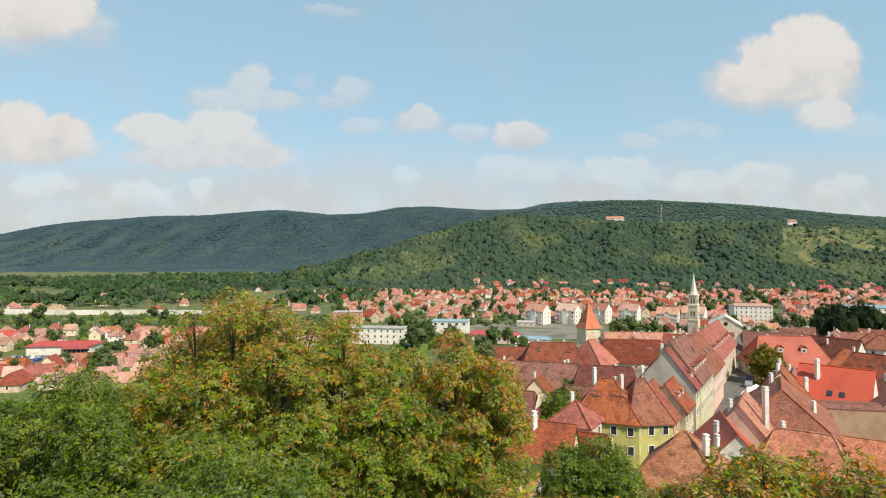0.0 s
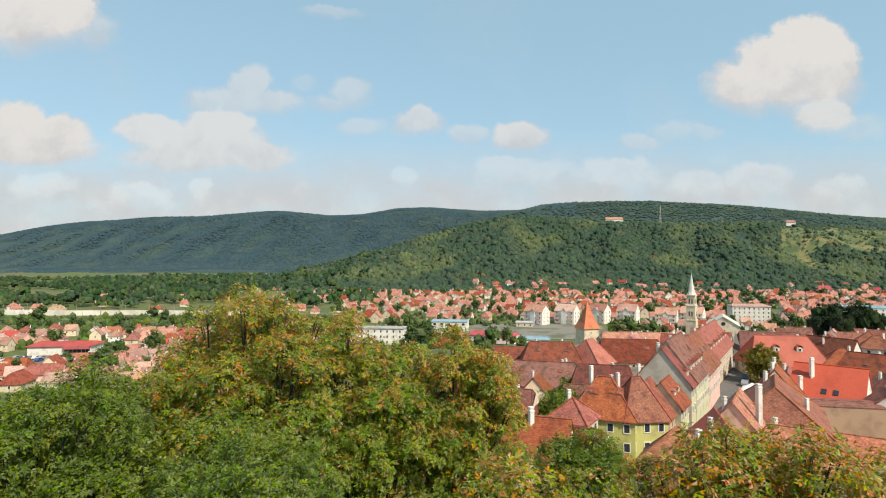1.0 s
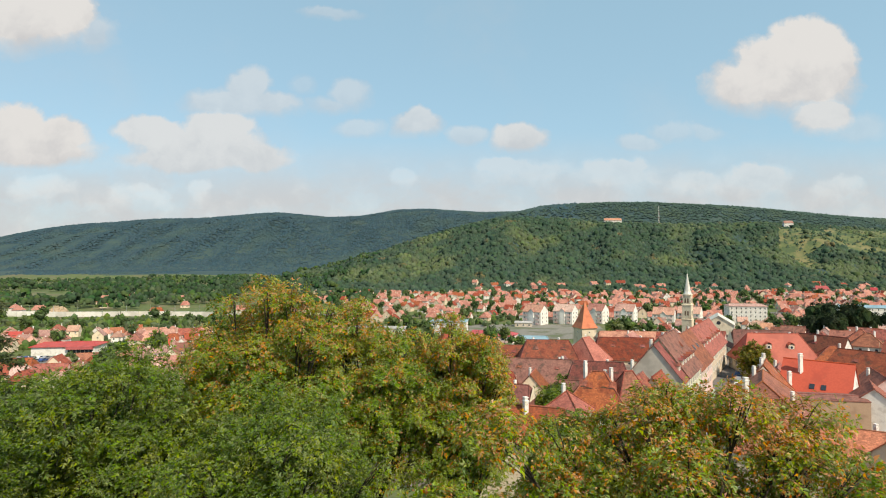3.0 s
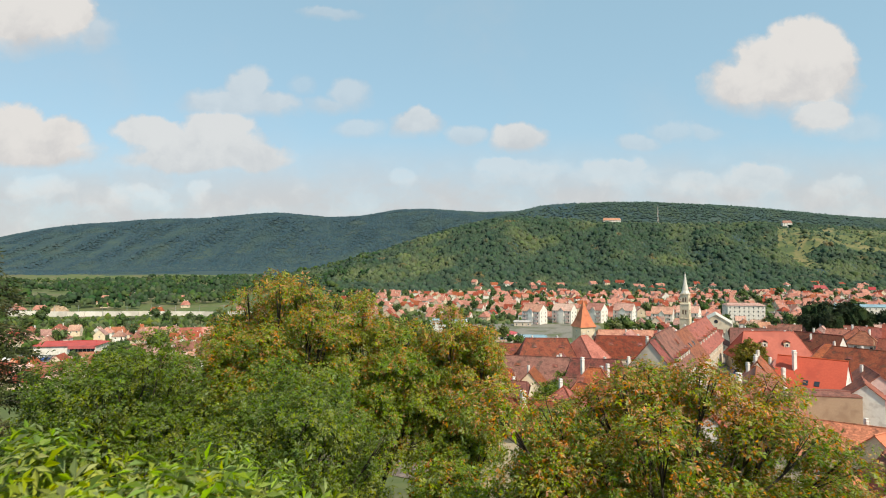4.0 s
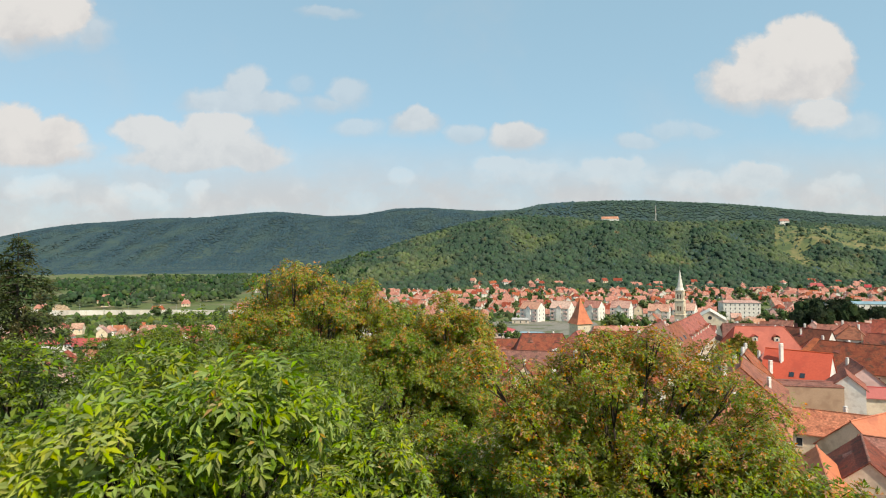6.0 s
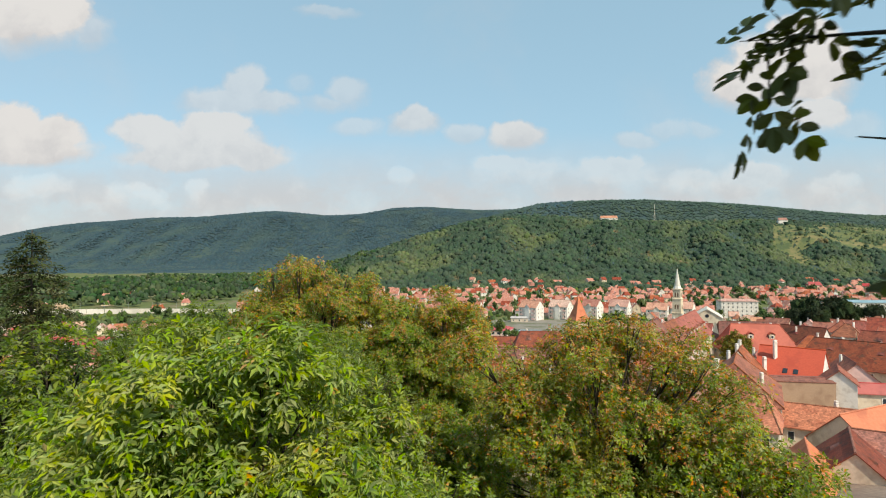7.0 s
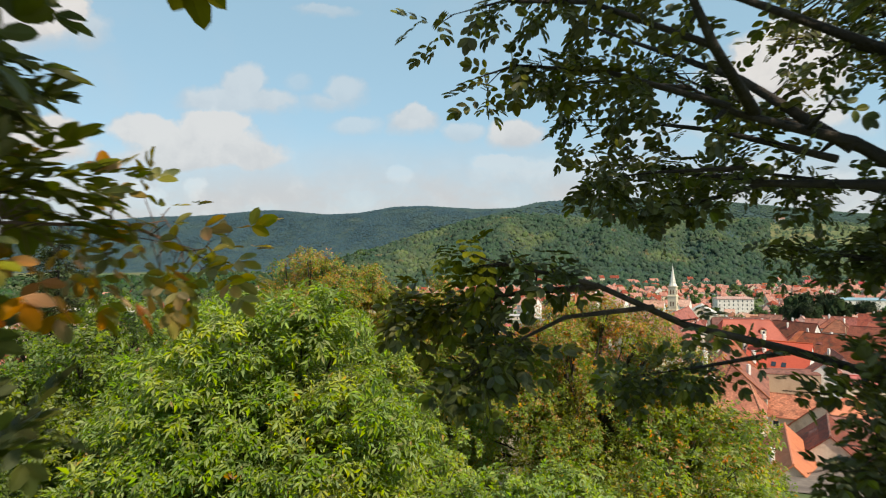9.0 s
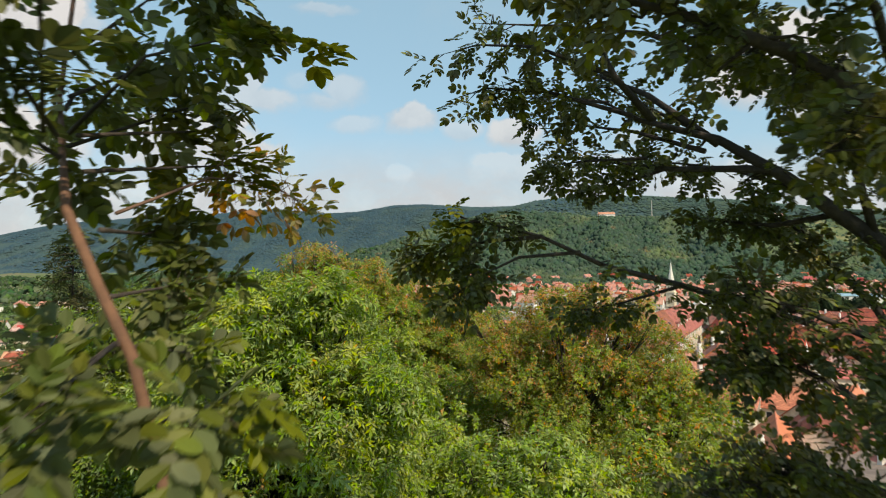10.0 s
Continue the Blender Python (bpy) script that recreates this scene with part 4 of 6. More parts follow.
house("outbuilding", "lean-to with a patched old tile roof", 15.5, 66, 18, 8, 6.5, 7.4, 2.6, -24, CREAM, OLD_TILE, 0.2, [], (2, 1, 1))
# right of the street
house("town_house", "house with a square hipped sun-bleached tile roof", 25.8, 60.5, 17, 8.8, 8.8, 8.4, 4.2, STREET - 90, CREAM, FADED_TILE, 0.96, [(0.5, -0.3)], (3, 3, 1))
house("town_house", "white-gabled house with a salmon painted sheet roof", 38.2, 76.2, 15, 11.5, 8.6, 6.8, 4.4, 74, WHITE, PAINTED_ROOF, 0.0, [(-0.1, 0.35), (-0.8, 0.5)], (3, 2, 2))
house("town_house", "house with a bleached tile roof and a tall white chimney", 44.2, 83.8, 15, 10.5, 8.8, 7.4, 5.2, STREET, CREAM, FADED_TILE, 0.0, [(-0.5, 0.3), (-0.15, -0.68, 5.2)], (3, 2, 2))
house("town_house", "house with a broad worn orange tile roof", 54.6, 91.6, 14.5, 19, 14, 7.8, 5.7, 60, CREAM, ORANGE_TILE, 0.55, [(0.6, 0.2), (-0.3, -0.6)], (6, 2, 2))
house("town_house", "house with a patched brown tile roof along the street", 63.5, 106.5, 14, 10, 8.6, 8.2, 5.4, 57, CREAM, OLD_TILE, 0.2, [(0.75, 0.1), (-0.5, 0.1)], (4, 2, 2))
house("town_house", "house with a bleached tile roof near the slope", 43.5, 68.5, 15, 9, 8, 8.6, 3.6, -33, CREAM, FADED_TILE, 0.4, [(-0.5, 0.3)], (3, 2, 1))
house("town_house", "maroon-roofed house behind the corner house", 37, 129, 13, 14, 9, 6.2, 4.6, -14, CREAM, MAROON_TILE, 0.3, [(0.3, 0.3)], (3, 2, 1))
red_roofed = house("town_house", "white house with a steep bright red tile roof", 79, 114, 13, 12.4, 13, 7.0, 6.4, -43, WHITE, RED_TILE, 0.0, [(-0.45, -0.35, 3.4), (-0.7, -0.75, 2.4)], (4, 2, 1))
for cx in (-0.4, 1.6):
    skylight(red_roofed, 13, 7.0, 6.4, cx, -1, 0.72)
big = house("town_house", "large house with a half-hipped salmon roof and dormers", 97, 161, 12, 20, 14, 7.0, 7.2, -10, CREAM, PAINTED_ROOF, 0.45, [(0.5, 0.2), (-0.4, 0.2)], (5, 3, 2))
for cx in (-2.5, 3.5):
    dormer(big, PAINTED_ROOF, 14, 7.0, 7.2, cx, -1, 0.55, 1.6, 1.4)
house("town_house", "house with a white gable and brown tile roof", 119, 172, 11, 14, 10, 7.0, 6.2, 120, WHITE, MAROON_TILE, 0.0, [(0.2, 0.3)], (3, 1, 1))
house("town_house", "broad house with a long brown tile roof", 107, 184, 11, 20, 11, 8.0, 5.4, -12, CREAM, MAROON_TILE, 0.2, [(0.2, 0.3), (-0.4, 0.2)], (5, 2, 1))
house("outbuilding", "weathered beige storehouse with a nearly flat roof", 69, 98.5, 14, 13.4, 6, 8.8, 0.3, -12, BEIGE_WALL, OLD_TILE, 0.0, [], (0, 0, 1), 0.08)
house("town_house", "small white-gabled house beside the storehouse", 78.4, 98.5, 15.5, 8, 5.6, 7.0, 2.4, STREET, WHITE, OLD_TILE, 0.0, [], (2, 0, 1))
house("outbuilding", "long market stall with a pink metal roof", 92, 106, 14, 16, 6, 4.6, 1.4, -16, CREAM, RED_METAL, 0.0, [], (3, 0, 1))
house("town_house", "large farmhouse with a broad brown tile roof", 110, 136, 12, 24, 14, 6.5, 6.0, -52, CREAM, MAROON_TILE, 0.3, [(0.4, 0.3), (-0.3, 0.2)], (5, 2, 1))
house("town_house", "farmhouse with a steep brown tile roof", 134, 152, 12, 20, 12, 6.5, 6.0, -40, CREAM, MAROON_TILE, 0.2, [(0.4, 0.3)], (4, 2, 1))
house("town_house", "low house with a flat bleached tile roof", 63.5, 82, 13.5, 12, 8, 5.4, 2.8, STREET - 90, CREAM, FADED_TILE, 0.0, [(0.4, 0.3)], (3, 2, 1))
house("town_house", "house with a clean orange tile roof", 63.5, 72, 13.5, 12, 9.5, 6.0, 4.2, 26, CREAM, TOWER_TILE, 0.0, [], (3, 2, 1))
house("town_house", "house with an orange tile roof near the slope", 40.4, 49, 15, 16, 9, 5.4, 4.2, 61, CREAM, TOWER_TILE, 0.0, [(-0.4, 0.4)], (4, 2, 1))
house("town_house", "cream house with a brown tile roof near the slope", 48.5, 54, 14.5, 11, 9.5, 6.4, 4.2, STREET, CREAM, MAROON_TILE, 0.0, [], (3, 2, 1))
house("town_house", "cream house with a brown tile roof near the slope", 60, 62, 13, 12, 9.5, 6.0, 4.2, STREET - 90, CREAM, OLD_TILE, 0.2, [], (3, 2, 1))
house("town_house", "house with a crooked old tile roof along the street", 67.5, 113.5, 14, 15, 8.6, 6.2, 5.0, STREET, CREAM, OLD_TILE, 0.0, [(-0.6, 0.1), (-0.2, 0.2), (0.4, 0.1)], (4, 2, 1))
house("town_house", "low house with a brown tile roof beside the square", 79, 128, 14, 10, 8, 4.8, 4.2, STREET, CREAM, OLD_TILE, 0.0, [(0.4, 0.2)], (3, 2, 1))
house("outbuilding", "white outbuilding with a clean orange tile roof", 45, 37, 16, 12, 8, 5.2, 3.8, STREET, WHITE, SALMON_TILE, 0.0, [(0.3, 0.3)], (3, 2, 1))


def square(w, z, d=None):
    d = w if d is None else d
    return [(-w, -d, z), (w, -d, z), (w, d, z), (-w, d, z)]


# ---------------------------------------------------------------- church and tower
def church():
    ob = thing("church", pose(113, 255, 11.6, 0, 0, STREET - 90 - 4), "cream church with a slender steeple and pale tin roof", "church")
    s = Shape()
    loft(s, [square(2.6, -6), square(2.6, 9), square(2.75, 9.1), square(2.75, 9.5), square(2.35, 9.6), square(2.35, 15.6), square(2.6, 15.7), square(2.6, 16.2), square(2.1, 16.3), square(2.1, 20.2), square(2.45, 20.3), square(2.45, 20.8)])
    tower = part("bell_tower", s.mesh("bell_tower", CREAM), ob)
    tower.scale = (0.82, 0.82, 1.0)
    s = Shape()
    loft(s, [[(r * math.cos(a), r * math.sin(a), z) for a in [math.pi / 4 * (i + 0.5) for i in range(8)]] for r, z in ((2.4, 20.8), (1.7, 22.2), (0.9, 26), (0.12, 30.3))])
    part("spire", s.mesh("spire", PALE_TIN), tower, "pale grey spire")
    s = Shape()
    s.tube([(0, 0, 30.2), (0, 0, 32)], [0.06, 0.05], 6)
    part("finial", s.mesh("finial", METAL), tower)
    s = Shape()
    line = [(-0.36, 0.0), (0.36, 0.0), (0.36, 1.7), (0.22, 2.05), (0.0, 2.2), (-0.22, 2.05), (-0.36, 1.7)]
    loft(s, [[(a, y, b) for a, b in line] for y in (-0.04, 0.06)])
    opening = s.mesh("belfry_opening", DARK_WOOD)
    for q in range(4):
        for z, wide in ((3.4, SMALL_WINDOW), (11.2, opening), (16.9, opening)):
            for off in ((-0.7, 0.7) if z > 10 else (0,)):
                k = part("belfry_opening" if z > 10 else "window", wide, tower)
                c, d = math.cos(q * math.pi / 2), math.sin(q * math.pi / 2)
                r = 2.6 if z < 9 else 2.35 if z < 15 else 2.1
                k.location = (off * c + r * d, off * d - r * c, z)
                k.rotation_euler = (0, 0, q * math.pi / 2)
    nave = thing("church_hall", pose(123, 247, 14, 0, 0, 65), "cream church hall with a pale tin roof and arched window", "church")
    s = Shape()
    s.box(-11, -6, -6, 5, 6, 6.5)
    part("wall", s.mesh("wall", CREAM), nave)
    s = Shape()
    s.face([(-11.01, -6, 6.5), (-11.01, 6, 6.5), (-11.01, 0, 10)][::-1])
    part("gable", s.mesh("gable", CREAM), nave)
    s = Shape()
    s.face([(5.01, -6, 6.5), (5.01, 6, 6.5), (5.01, 0, 10)])
    part("gable", s.mesh("gable", CREAM), nave)
    s = Shape()
    for q in (1, -1):
        e0, e1 = (5.4, -11.4) if q > 0 else (-11.4, 5.4)
        s.slab([(e0, -6.5 * q, 6.3), (e0, 0, 10.3), (e1, 0, 10.3), (e1, -6.5 * q, 6.3)][::-1], 0.15)
    part("roof", s.mesh("roof", PALE_TIN), nave)
    for q in (-3, 3):
        k = part("window", WINDOW, nave)
        k.location, k.rotation_euler = (-11, q, 1), (0, 0, -math.pi / 2)
    s = Shape()
    s.tube([(-11.1, 0, 2.0), (-10.8, 0, 2.0)], [0.8, 0.8], 16)
    s2 = part("round_window", s.mesh("round_window", GLASS), nave)
    s2.location = (0, 0, 5.2)


church()


def tanner_tower():
    ob = thing("old_tower", pose(75, 292, 3, 0, 0, 18), "square stone tower with a steep orange pyramid roof", "tower")
    s = Shape()
    loft(s, [square(4.4, -5), square(4.2, 9.5), square(4.5, 9.7), square(4.5, 10.2)])
    part("wall", s.mesh("wall", CREAM), ob)
    s = Shape()
    loft(s, [square(4.9, 10.0), square(3.6, 12.6), square(1.9, 17.5), square(0.08, 23.6)])
    part("roof", s.mesh("roof", TOWER_TILE), ob)
    for q in range(4):
        k = part("window", SMALL_WINDOW, ob)
        c, d = math.cos(q * math.pi / 2), math.sin(q * math.pi / 2)
        k.location, k.rotation_euler = (4.25 * d, -4.25 * c, 7.5), (0, 0, q * math.pi / 2)


tanner_tower()
house("old_tower", "small tower roof of weathered tile above the trees", 1.5, 232, 2, 7, 7, 11, 6, 20, STONE, OLD_TILE, 0.98, [], (0, 0, 0), category="tower")


# ---------------------------------------------------------------- flats and halls on the valley floor
def flats(name, label, x, y, z, L, W, floors, heading, wall, roof, rise_by=3.0, bays=5, hip=0.4):
    ob = house(name, label, x, y, z, L, W, floors * 2.9 + 0.6, rise_by, heading, wall, roof, hip, [], (bays, 2, floors), 0.5, "flats on the valley floor", "apartment block", WINDOW, False)
    if hip == 0:
        H = floors * 2.9 + 0.6
        s = Shape()
        s.box(-1.9, -W / 2 - 0.9, -5, 1.9, -W / 2 + 0.4, H)
        s.face([(-1.9, -W / 2 - 0.9, H), (1.9, -W / 2 - 0.9, H), (0, -W / 2 - 0.9, H + 1.9)])
        bay = part("stair_bay", s.mesh("stair_bay", wall), ob)
        s = Shape()
        for q in (1, -1):
            e0, e1 = (-W / 2 - 1.3, -0.5) if q > 0 else (-0.5, -W / 2 - 1.3)
            s.slab([(2.3 * q, e0, H - 0.3), (2.3 * q, e1, H - 0.3), (0, e1, H + 2.1), (0, e0, H + 2.1)], 0.15)
        part("gable_roof", s.mesh("gable_roof", roof), bay)
        for fl in range(floors):
            for px in (-L * 0.33, L * 0.33):
                s = Shape()
                s.box(px - 1.3, -W / 2 - 1.2, fl * 2.9 + 0.3, px + 1.3, -W / 2 - 0.002, fl * 2.9 + 0.5)
                s.box(px - 1.3, -W / 2 - 1.2, fl * 2.9 + 0.5, px + 1.3, -W / 2 - 1.1, fl * 2.9 + 1.4)
                part("balcony", s.mesh("balcony", PINK_WALL), ob)
    return ob


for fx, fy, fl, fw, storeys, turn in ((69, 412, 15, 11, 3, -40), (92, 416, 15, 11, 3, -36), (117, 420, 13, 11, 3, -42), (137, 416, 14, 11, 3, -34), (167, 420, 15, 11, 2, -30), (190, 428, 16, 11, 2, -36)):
    flats("apartment_block", "white gabled flats with a haze-paled red tile roof", fx, fy, 2, fl, fw, storeys, turn, WHITE, PINK_ROOF, 4.6, 4, 0.0)
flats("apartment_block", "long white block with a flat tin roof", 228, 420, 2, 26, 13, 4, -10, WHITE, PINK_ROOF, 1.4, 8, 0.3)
flats("apartment_block", "long white slab block with a flat roof", -37, 318, 1, 32, 11, 3, -6, WHITE, GREY_ROOF, 0.6, 9, 0.2)
flats("apartment_block", "tawny brick block with a flat roof", -64, 382, 1, 19, 12, 4, 8, BRICK_WALL, GREY_ROOF, 0.5, 5, 0.2)
flats("apartment_block", "long pale block with a shallow blue roof", 335, 440, 2, 46, 15, 3, -12, WHITE, BLUE_METAL, 1.4, 11, 0.3)
house("school", "long pink school with a red sheet metal roof", 27, 300, 1.5, 25, 13, 7.2, 1.6, -22, PINK_WALL, RED_METAL, 0.3, [], (8, 3, 2), category="school", eye=WIDE_WINDOW)
house("market_hall", "glazed hall with a pale blue sheet roof", 48, 304, 1.5, 19, 11, 4.6, 1.0, -8, WHITE, BLUE_METAL, 0.2, [], (5, 2, 1), category="hall", eye=WIDE_WINDOW)
house("market_hall", "white hall with a pale flat roof", 5, 352, 1.5, 22, 14, 9, 0.6, -8, WHITE, BLUE_METAL, 0.2, [], (5, 2, 1), category="hall", eye=WIDE_WINDOW)
house("warehouse", "low shed with a shallow grey roof beside the yard", 58, 398, 1.5, 12, 7, 3.0, 0.8, -8, CREAM, GREY_ROOF, 0.1, [], (3, 1, 1), category="warehouse")


def shop():
    ob = house("supermarket", "white supermarket with a red metal roof and canopy", -189, 284, 1.5, 29, 14, 4.4, 1.4, 8, WHITE, RED_METAL, 0.4, [], (0, 0, 1), 0.8, category="supermarket")
    s = Shape()
    s.box(2, -8.6, 2.9, 14.2, -7.02, 4.3)
    part("sign_band", s.mesh("sign_band", RED_METAL), ob, "red sign band")
    for i in range(6):
        s = Shape()
        s.box(2.4 + i * 1.95, -7.16, 0.3, 4.1 + i * 1.95, -7.02, 2.6)
        part("shop_window", s.mesh("shop_window", GLASS), ob)


shop()


def draped(name, label, pts, width, mat, lift=0.06, category="road"):
    """A strip that follows the ground along a line."""
    line = []
    for (x0, y0), (x1, y1) in zip(pts, pts[1:]):
        n = max(2, int(math.hypot(x1 - x0, y1 - y0) / 4))
        line += [(x0 + (x1 - x0) * i / n, y0 + (y1 - y0) * i / n) for i in range(n)]
    line.append(pts[-1])
    V, F, cross = [], [], np.linspace(-0.5, 0.5, max(3, int(width / 4) + 2))
    m = len(cross)
    for i, (x, y) in enumerate(line):
        a, b = line[max(i - 1, 0)], line[min(i + 1, len(line) - 1)]
        tx, ty = b[0] - a[0], b[1] - a[1]
        t = math.hypot(tx, ty)
        for c in cross:
            px, py = x + ty / t * c * width, y - tx / t * c * width
            V.append((px, py, float(land(px, py)) + lift))
    for i in range(len(line) - 1):
        for j in range(m - 1):
            k = i * m + j
            F.append((k, k + m, k + m + 1, k + 1))
    ob = new(name, array_mesh(name, V, F, mat, True))
    return tagged(ob, label, category, kind="structure")


draped("road", "narrow asphalt street between the old houses", [(33, 79), (51.7, 107.3), (76.2, 145), (100.7, 182.8), (118, 212), (140, 250)], 8.0, ASPHALT, 0.25)
draped("pavement", "bare earth and cobbled yards of the old town", [(-2, 70), (30, 100), (90, 160), (150, 250)], 130, YARD, 0.10, "yard")
draped("pavement", "grey asphalt car park before the supermarket", [(-204, 262), (-168, 265)], 22, ASPHALT, 0.18, "car park")
draped("pavement", "worn grey concrete yard before the flats", [(18, 368), (60, 372), (108, 366)], 78, WORN_CONCRETE, 0.2, "yard")
draped("road", "straight valley road", [(-460, 490), (-200, 502), (0, 470), (200, 480), (460, 520)], 9, ASPHALT, 0.2)


def long_wall():
    ob = thing("embankment_wall", pose(0, 0, 0), "long pale concrete embankment wall along the railway", "wall")
    for i in range(18):
        x0 = -420 + i * 14.6
        y = 478 + 2.5 * math.sin(i * 0.7)
        s = Shape()
        s.box(0, -0.4, -3, 14.4, 0.4, 4.6 - 0.05 * i)
        k = part("wall_panel", s.mesh("wall_panel", CONCRETE), ob)
        k.location = (x0, y, float(land(x0, y)))
    for i in range(14):
        s = Shape()
        s.tube([(0, 0, 0), (0, 0, 9)], [0.18, 0.12], 6)
        mast = thing("mast", pose(-420 + i * 21, 486, float(land(-420, 486))), "grey metal railway mast", "mast", "railway masts")
        part("pole", s.mesh("pole", METAL), mast)


long_wall()


def earth_bank(x, y, wide, high):
    """A bare cut in the hillside, steep in front and uneven along the top."""
    rng = np.random.default_rng(17)
    n, m = 26, 7
    V, F = [], []
    for i in range(n):
        a = i / (n - 1) * 2 - 1
        top = high * (1 - a * a) ** 0.6 * rng.uniform(0.75, 1.1)
        for j in range(m):
            b = j / (m - 1)
            V.append((x + a * wide + rng.normal(0, 0.4), y + 9 * b + rng.normal(0, 0.5), float(land(x, y)) - 0.5 + top * math.sin(b * math.pi / 2) ** 0.6))
    for i in range(n - 1):
        for j in range(m - 1):
            k = i * m + j
            F.append((k, k + m, k + m + 1, k + 1))
    tagged(new("earth_bank", array_mesh("earth_bank", V, F, EARTH)), "bare ochre earth bank cut behind the railway", "bank", kind="structure")


earth_bank(-352, 508, 9, 7)


# ---------------------------------------------------------------- cars
PAINTS = [material("car paint " + n, c, c, rough=0.25, vary=0.05, bump=0) for n, c in (("white", (0.75, 0.75, 0.74)), ("grey", (0.28, 0.29, 0.31)), ("blue", (0.05, 0.10, 0.25)), ("red", (0.40, 0.03, 0.03)))]
RUBBER = material("black rubber", (0.02, 0.02, 0.02), (0.03, 0.03, 0.03))


def car(paint, x, y, turn, label):
    ob = thing("car", pose(x, y, float(land(x, y)) + 0.3, 0, 0, turn), label, "car", "parked cars")
    prof = [(-2.1, 0.35), (-2.1, 0.85), (-1.75, 0.95), (-1.3, 1.42), (0.4, 1.45), (1.05, 0.98), (2.0, 0.82), (2.12, 0.6), (2.12, 0.35)]
    s = Shape()
    loft(s, [[(px, w, pz) for px, pz in prof] for w in (-0.82, 0.82)])
    part("body", s.mesh("body", paint), ob)
    for q in (1, -1):
        s = Shape()
        s.slab([(-1.2, q * 0.83, 1.35), (0.35, q * 0.83, 1.38), (0.9, q * 0.83, 1.0), (-1.5, q * 0.83, 0.98)], 0.02)
        part("side_window", s.mesh("side_window", GLASS), ob)
    s = Shape()
    s.face([(0.44, -0.7, 1.44), (0.44, 0.7, 1.44), (1.06, 0.72, 1.0), (1.06, -0.72, 1.0)][::-1])
    part("windscreen", s.mesh("windscreen", GLASS), ob)
    for px in (-1.35, 1.35):
        for q in (-0.78, 0.78):
            s = Shape()
            s.tube([(px, q - 0.1, 0.32), (px, q + 0.1, 0.32)], [0.32, 0.32], 12)
            part("wheel", s.mesh("wheel", RUBBER), ob)


def market_tent(x, y, turn):
    ob = thing("market_tent", pose(x, y, float(land(x, y)) + 0.3, 0, 0, turn), "white canvas market tent on four poles", "tent", "market tents")
    s = Shape()
    loft(s, [square(2.1, 2.3), square(2.15, 2.6), square(1.2, 3.1), square(0.05, 3.9)])
    part("canopy", s.mesh("canopy", CANVAS), ob)
    for qx in (-2, 2):
        for qy in (-2, 2):
            s = Shape()
            s.tube([(qx, qy, -0.4), (qx, qy, 2.5)], [0.05, 0.05], 6)
            part("pole", s.mesh("pole", METAL), ob)


for tx, ty in ((69.5, 127.5), (72.4, 124.5), (72.6, 131.5)):
    market_tent(tx, ty, STREET)
rng_cars = random.Random(5)
for i in range(12):
    car(PAINTS[i % 4], -203 + i * 3.0, 259 + rng_cars.uniform(-0.4, 0.4) + (6 if i % 3 else 0), 90 + rng_cars.uniform(-4, 4), ("white", "grey", "blue", "red")[i % 4] + " car standing in the supermarket car park")
car(PAINTS[1], 79, 146.5, STREET, "grey car parked along the old street")
car(PAINTS[2], 83, 153.5, STREET, "dark blue car parked along the old street")
car(PAINTS[0], 87.5, 160, STREET, "white car parked along the old street")

# ---------------------------------------------------------------- the many small houses of the lower town
TEMPLATES = []
KINDS = [("house_a", 10, 8, 3.2, 3.8, 0.0, WHITE), ("house_b", 9, 8, 3.4, 4.0, 0.5, CREAM), ("house_c", 12, 8.5, 3.2, 4.0, 0.3, CREAM), ("house_d", 8.5, 8, 4.8, 3.6, 0.9, WHITE), ("house_e", 14, 8.5, 3.0, 3.8, 0.0, PINK_WALL), ("house_f", 9, 8, 5.0, 4.0, 0.0, CREAM)]
LABELS = {"PINK": "small plastered house with a haze-paled red tile roof", "OLD": "small plastered house with a brown tile roof", "ORANGE": "small plastered house with an orange tile roof", "RED": "small plastered house with a bright red roof"}
for key, L, W, H, R, hip, wall in KINDS:
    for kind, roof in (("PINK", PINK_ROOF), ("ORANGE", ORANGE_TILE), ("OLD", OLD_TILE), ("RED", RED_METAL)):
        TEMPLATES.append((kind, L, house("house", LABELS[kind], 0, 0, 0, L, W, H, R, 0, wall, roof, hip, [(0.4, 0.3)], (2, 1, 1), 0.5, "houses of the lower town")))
USED = [False] * len(TEMPLATES)


FAR_ONES = []


def settle(x, y, turn, rng, plain=(14, 1.6, 3, 0.12), far=False):
    kind = rng.choices(("PINK", "ORANGE", "OLD", "RED"), plain)[0]
    picks = [i for i, t in enumerate(TEMPLATES) if t[0] == kind]
    i = rng.choice(picks)
    m = pose(x, y, float(land(x, y)) + 0.2, 0, 0, turn) @ Matrix.Scale(0.86 if y > 200 else 1.0, 4)
    if far:
        FAR_ONES.append((i, m))
    elif not USED[i]:
        USED[i] = True
        TEMPLATES[i][2].matrix_world = m
    else:
        copy_thing(TEMPLATES[i][2], m)


KEEP_CLEAR = [(69, 412, 14), (92, 416, 14), (117, 420, 13), (137, 416, 14), (167, 420, 15), (190, 428, 14), (40, 370, 26), (78, 372, 30), (228, 420, 20), (-37, 318, 24), (-64, 382, 17), (335, 440, 32), (27, 300, 20), (48, 304, 16), (5, 352, 19), (-186, 284, 28), (-186, 262, 21), (113, 255, 13), (124, 246, 20), (75, 292, 14), (1.5, 232, 8), (75, 325, 26), (40, 332, 22), (110, 325, 22)]


KEEP_CLEAR += FOOT
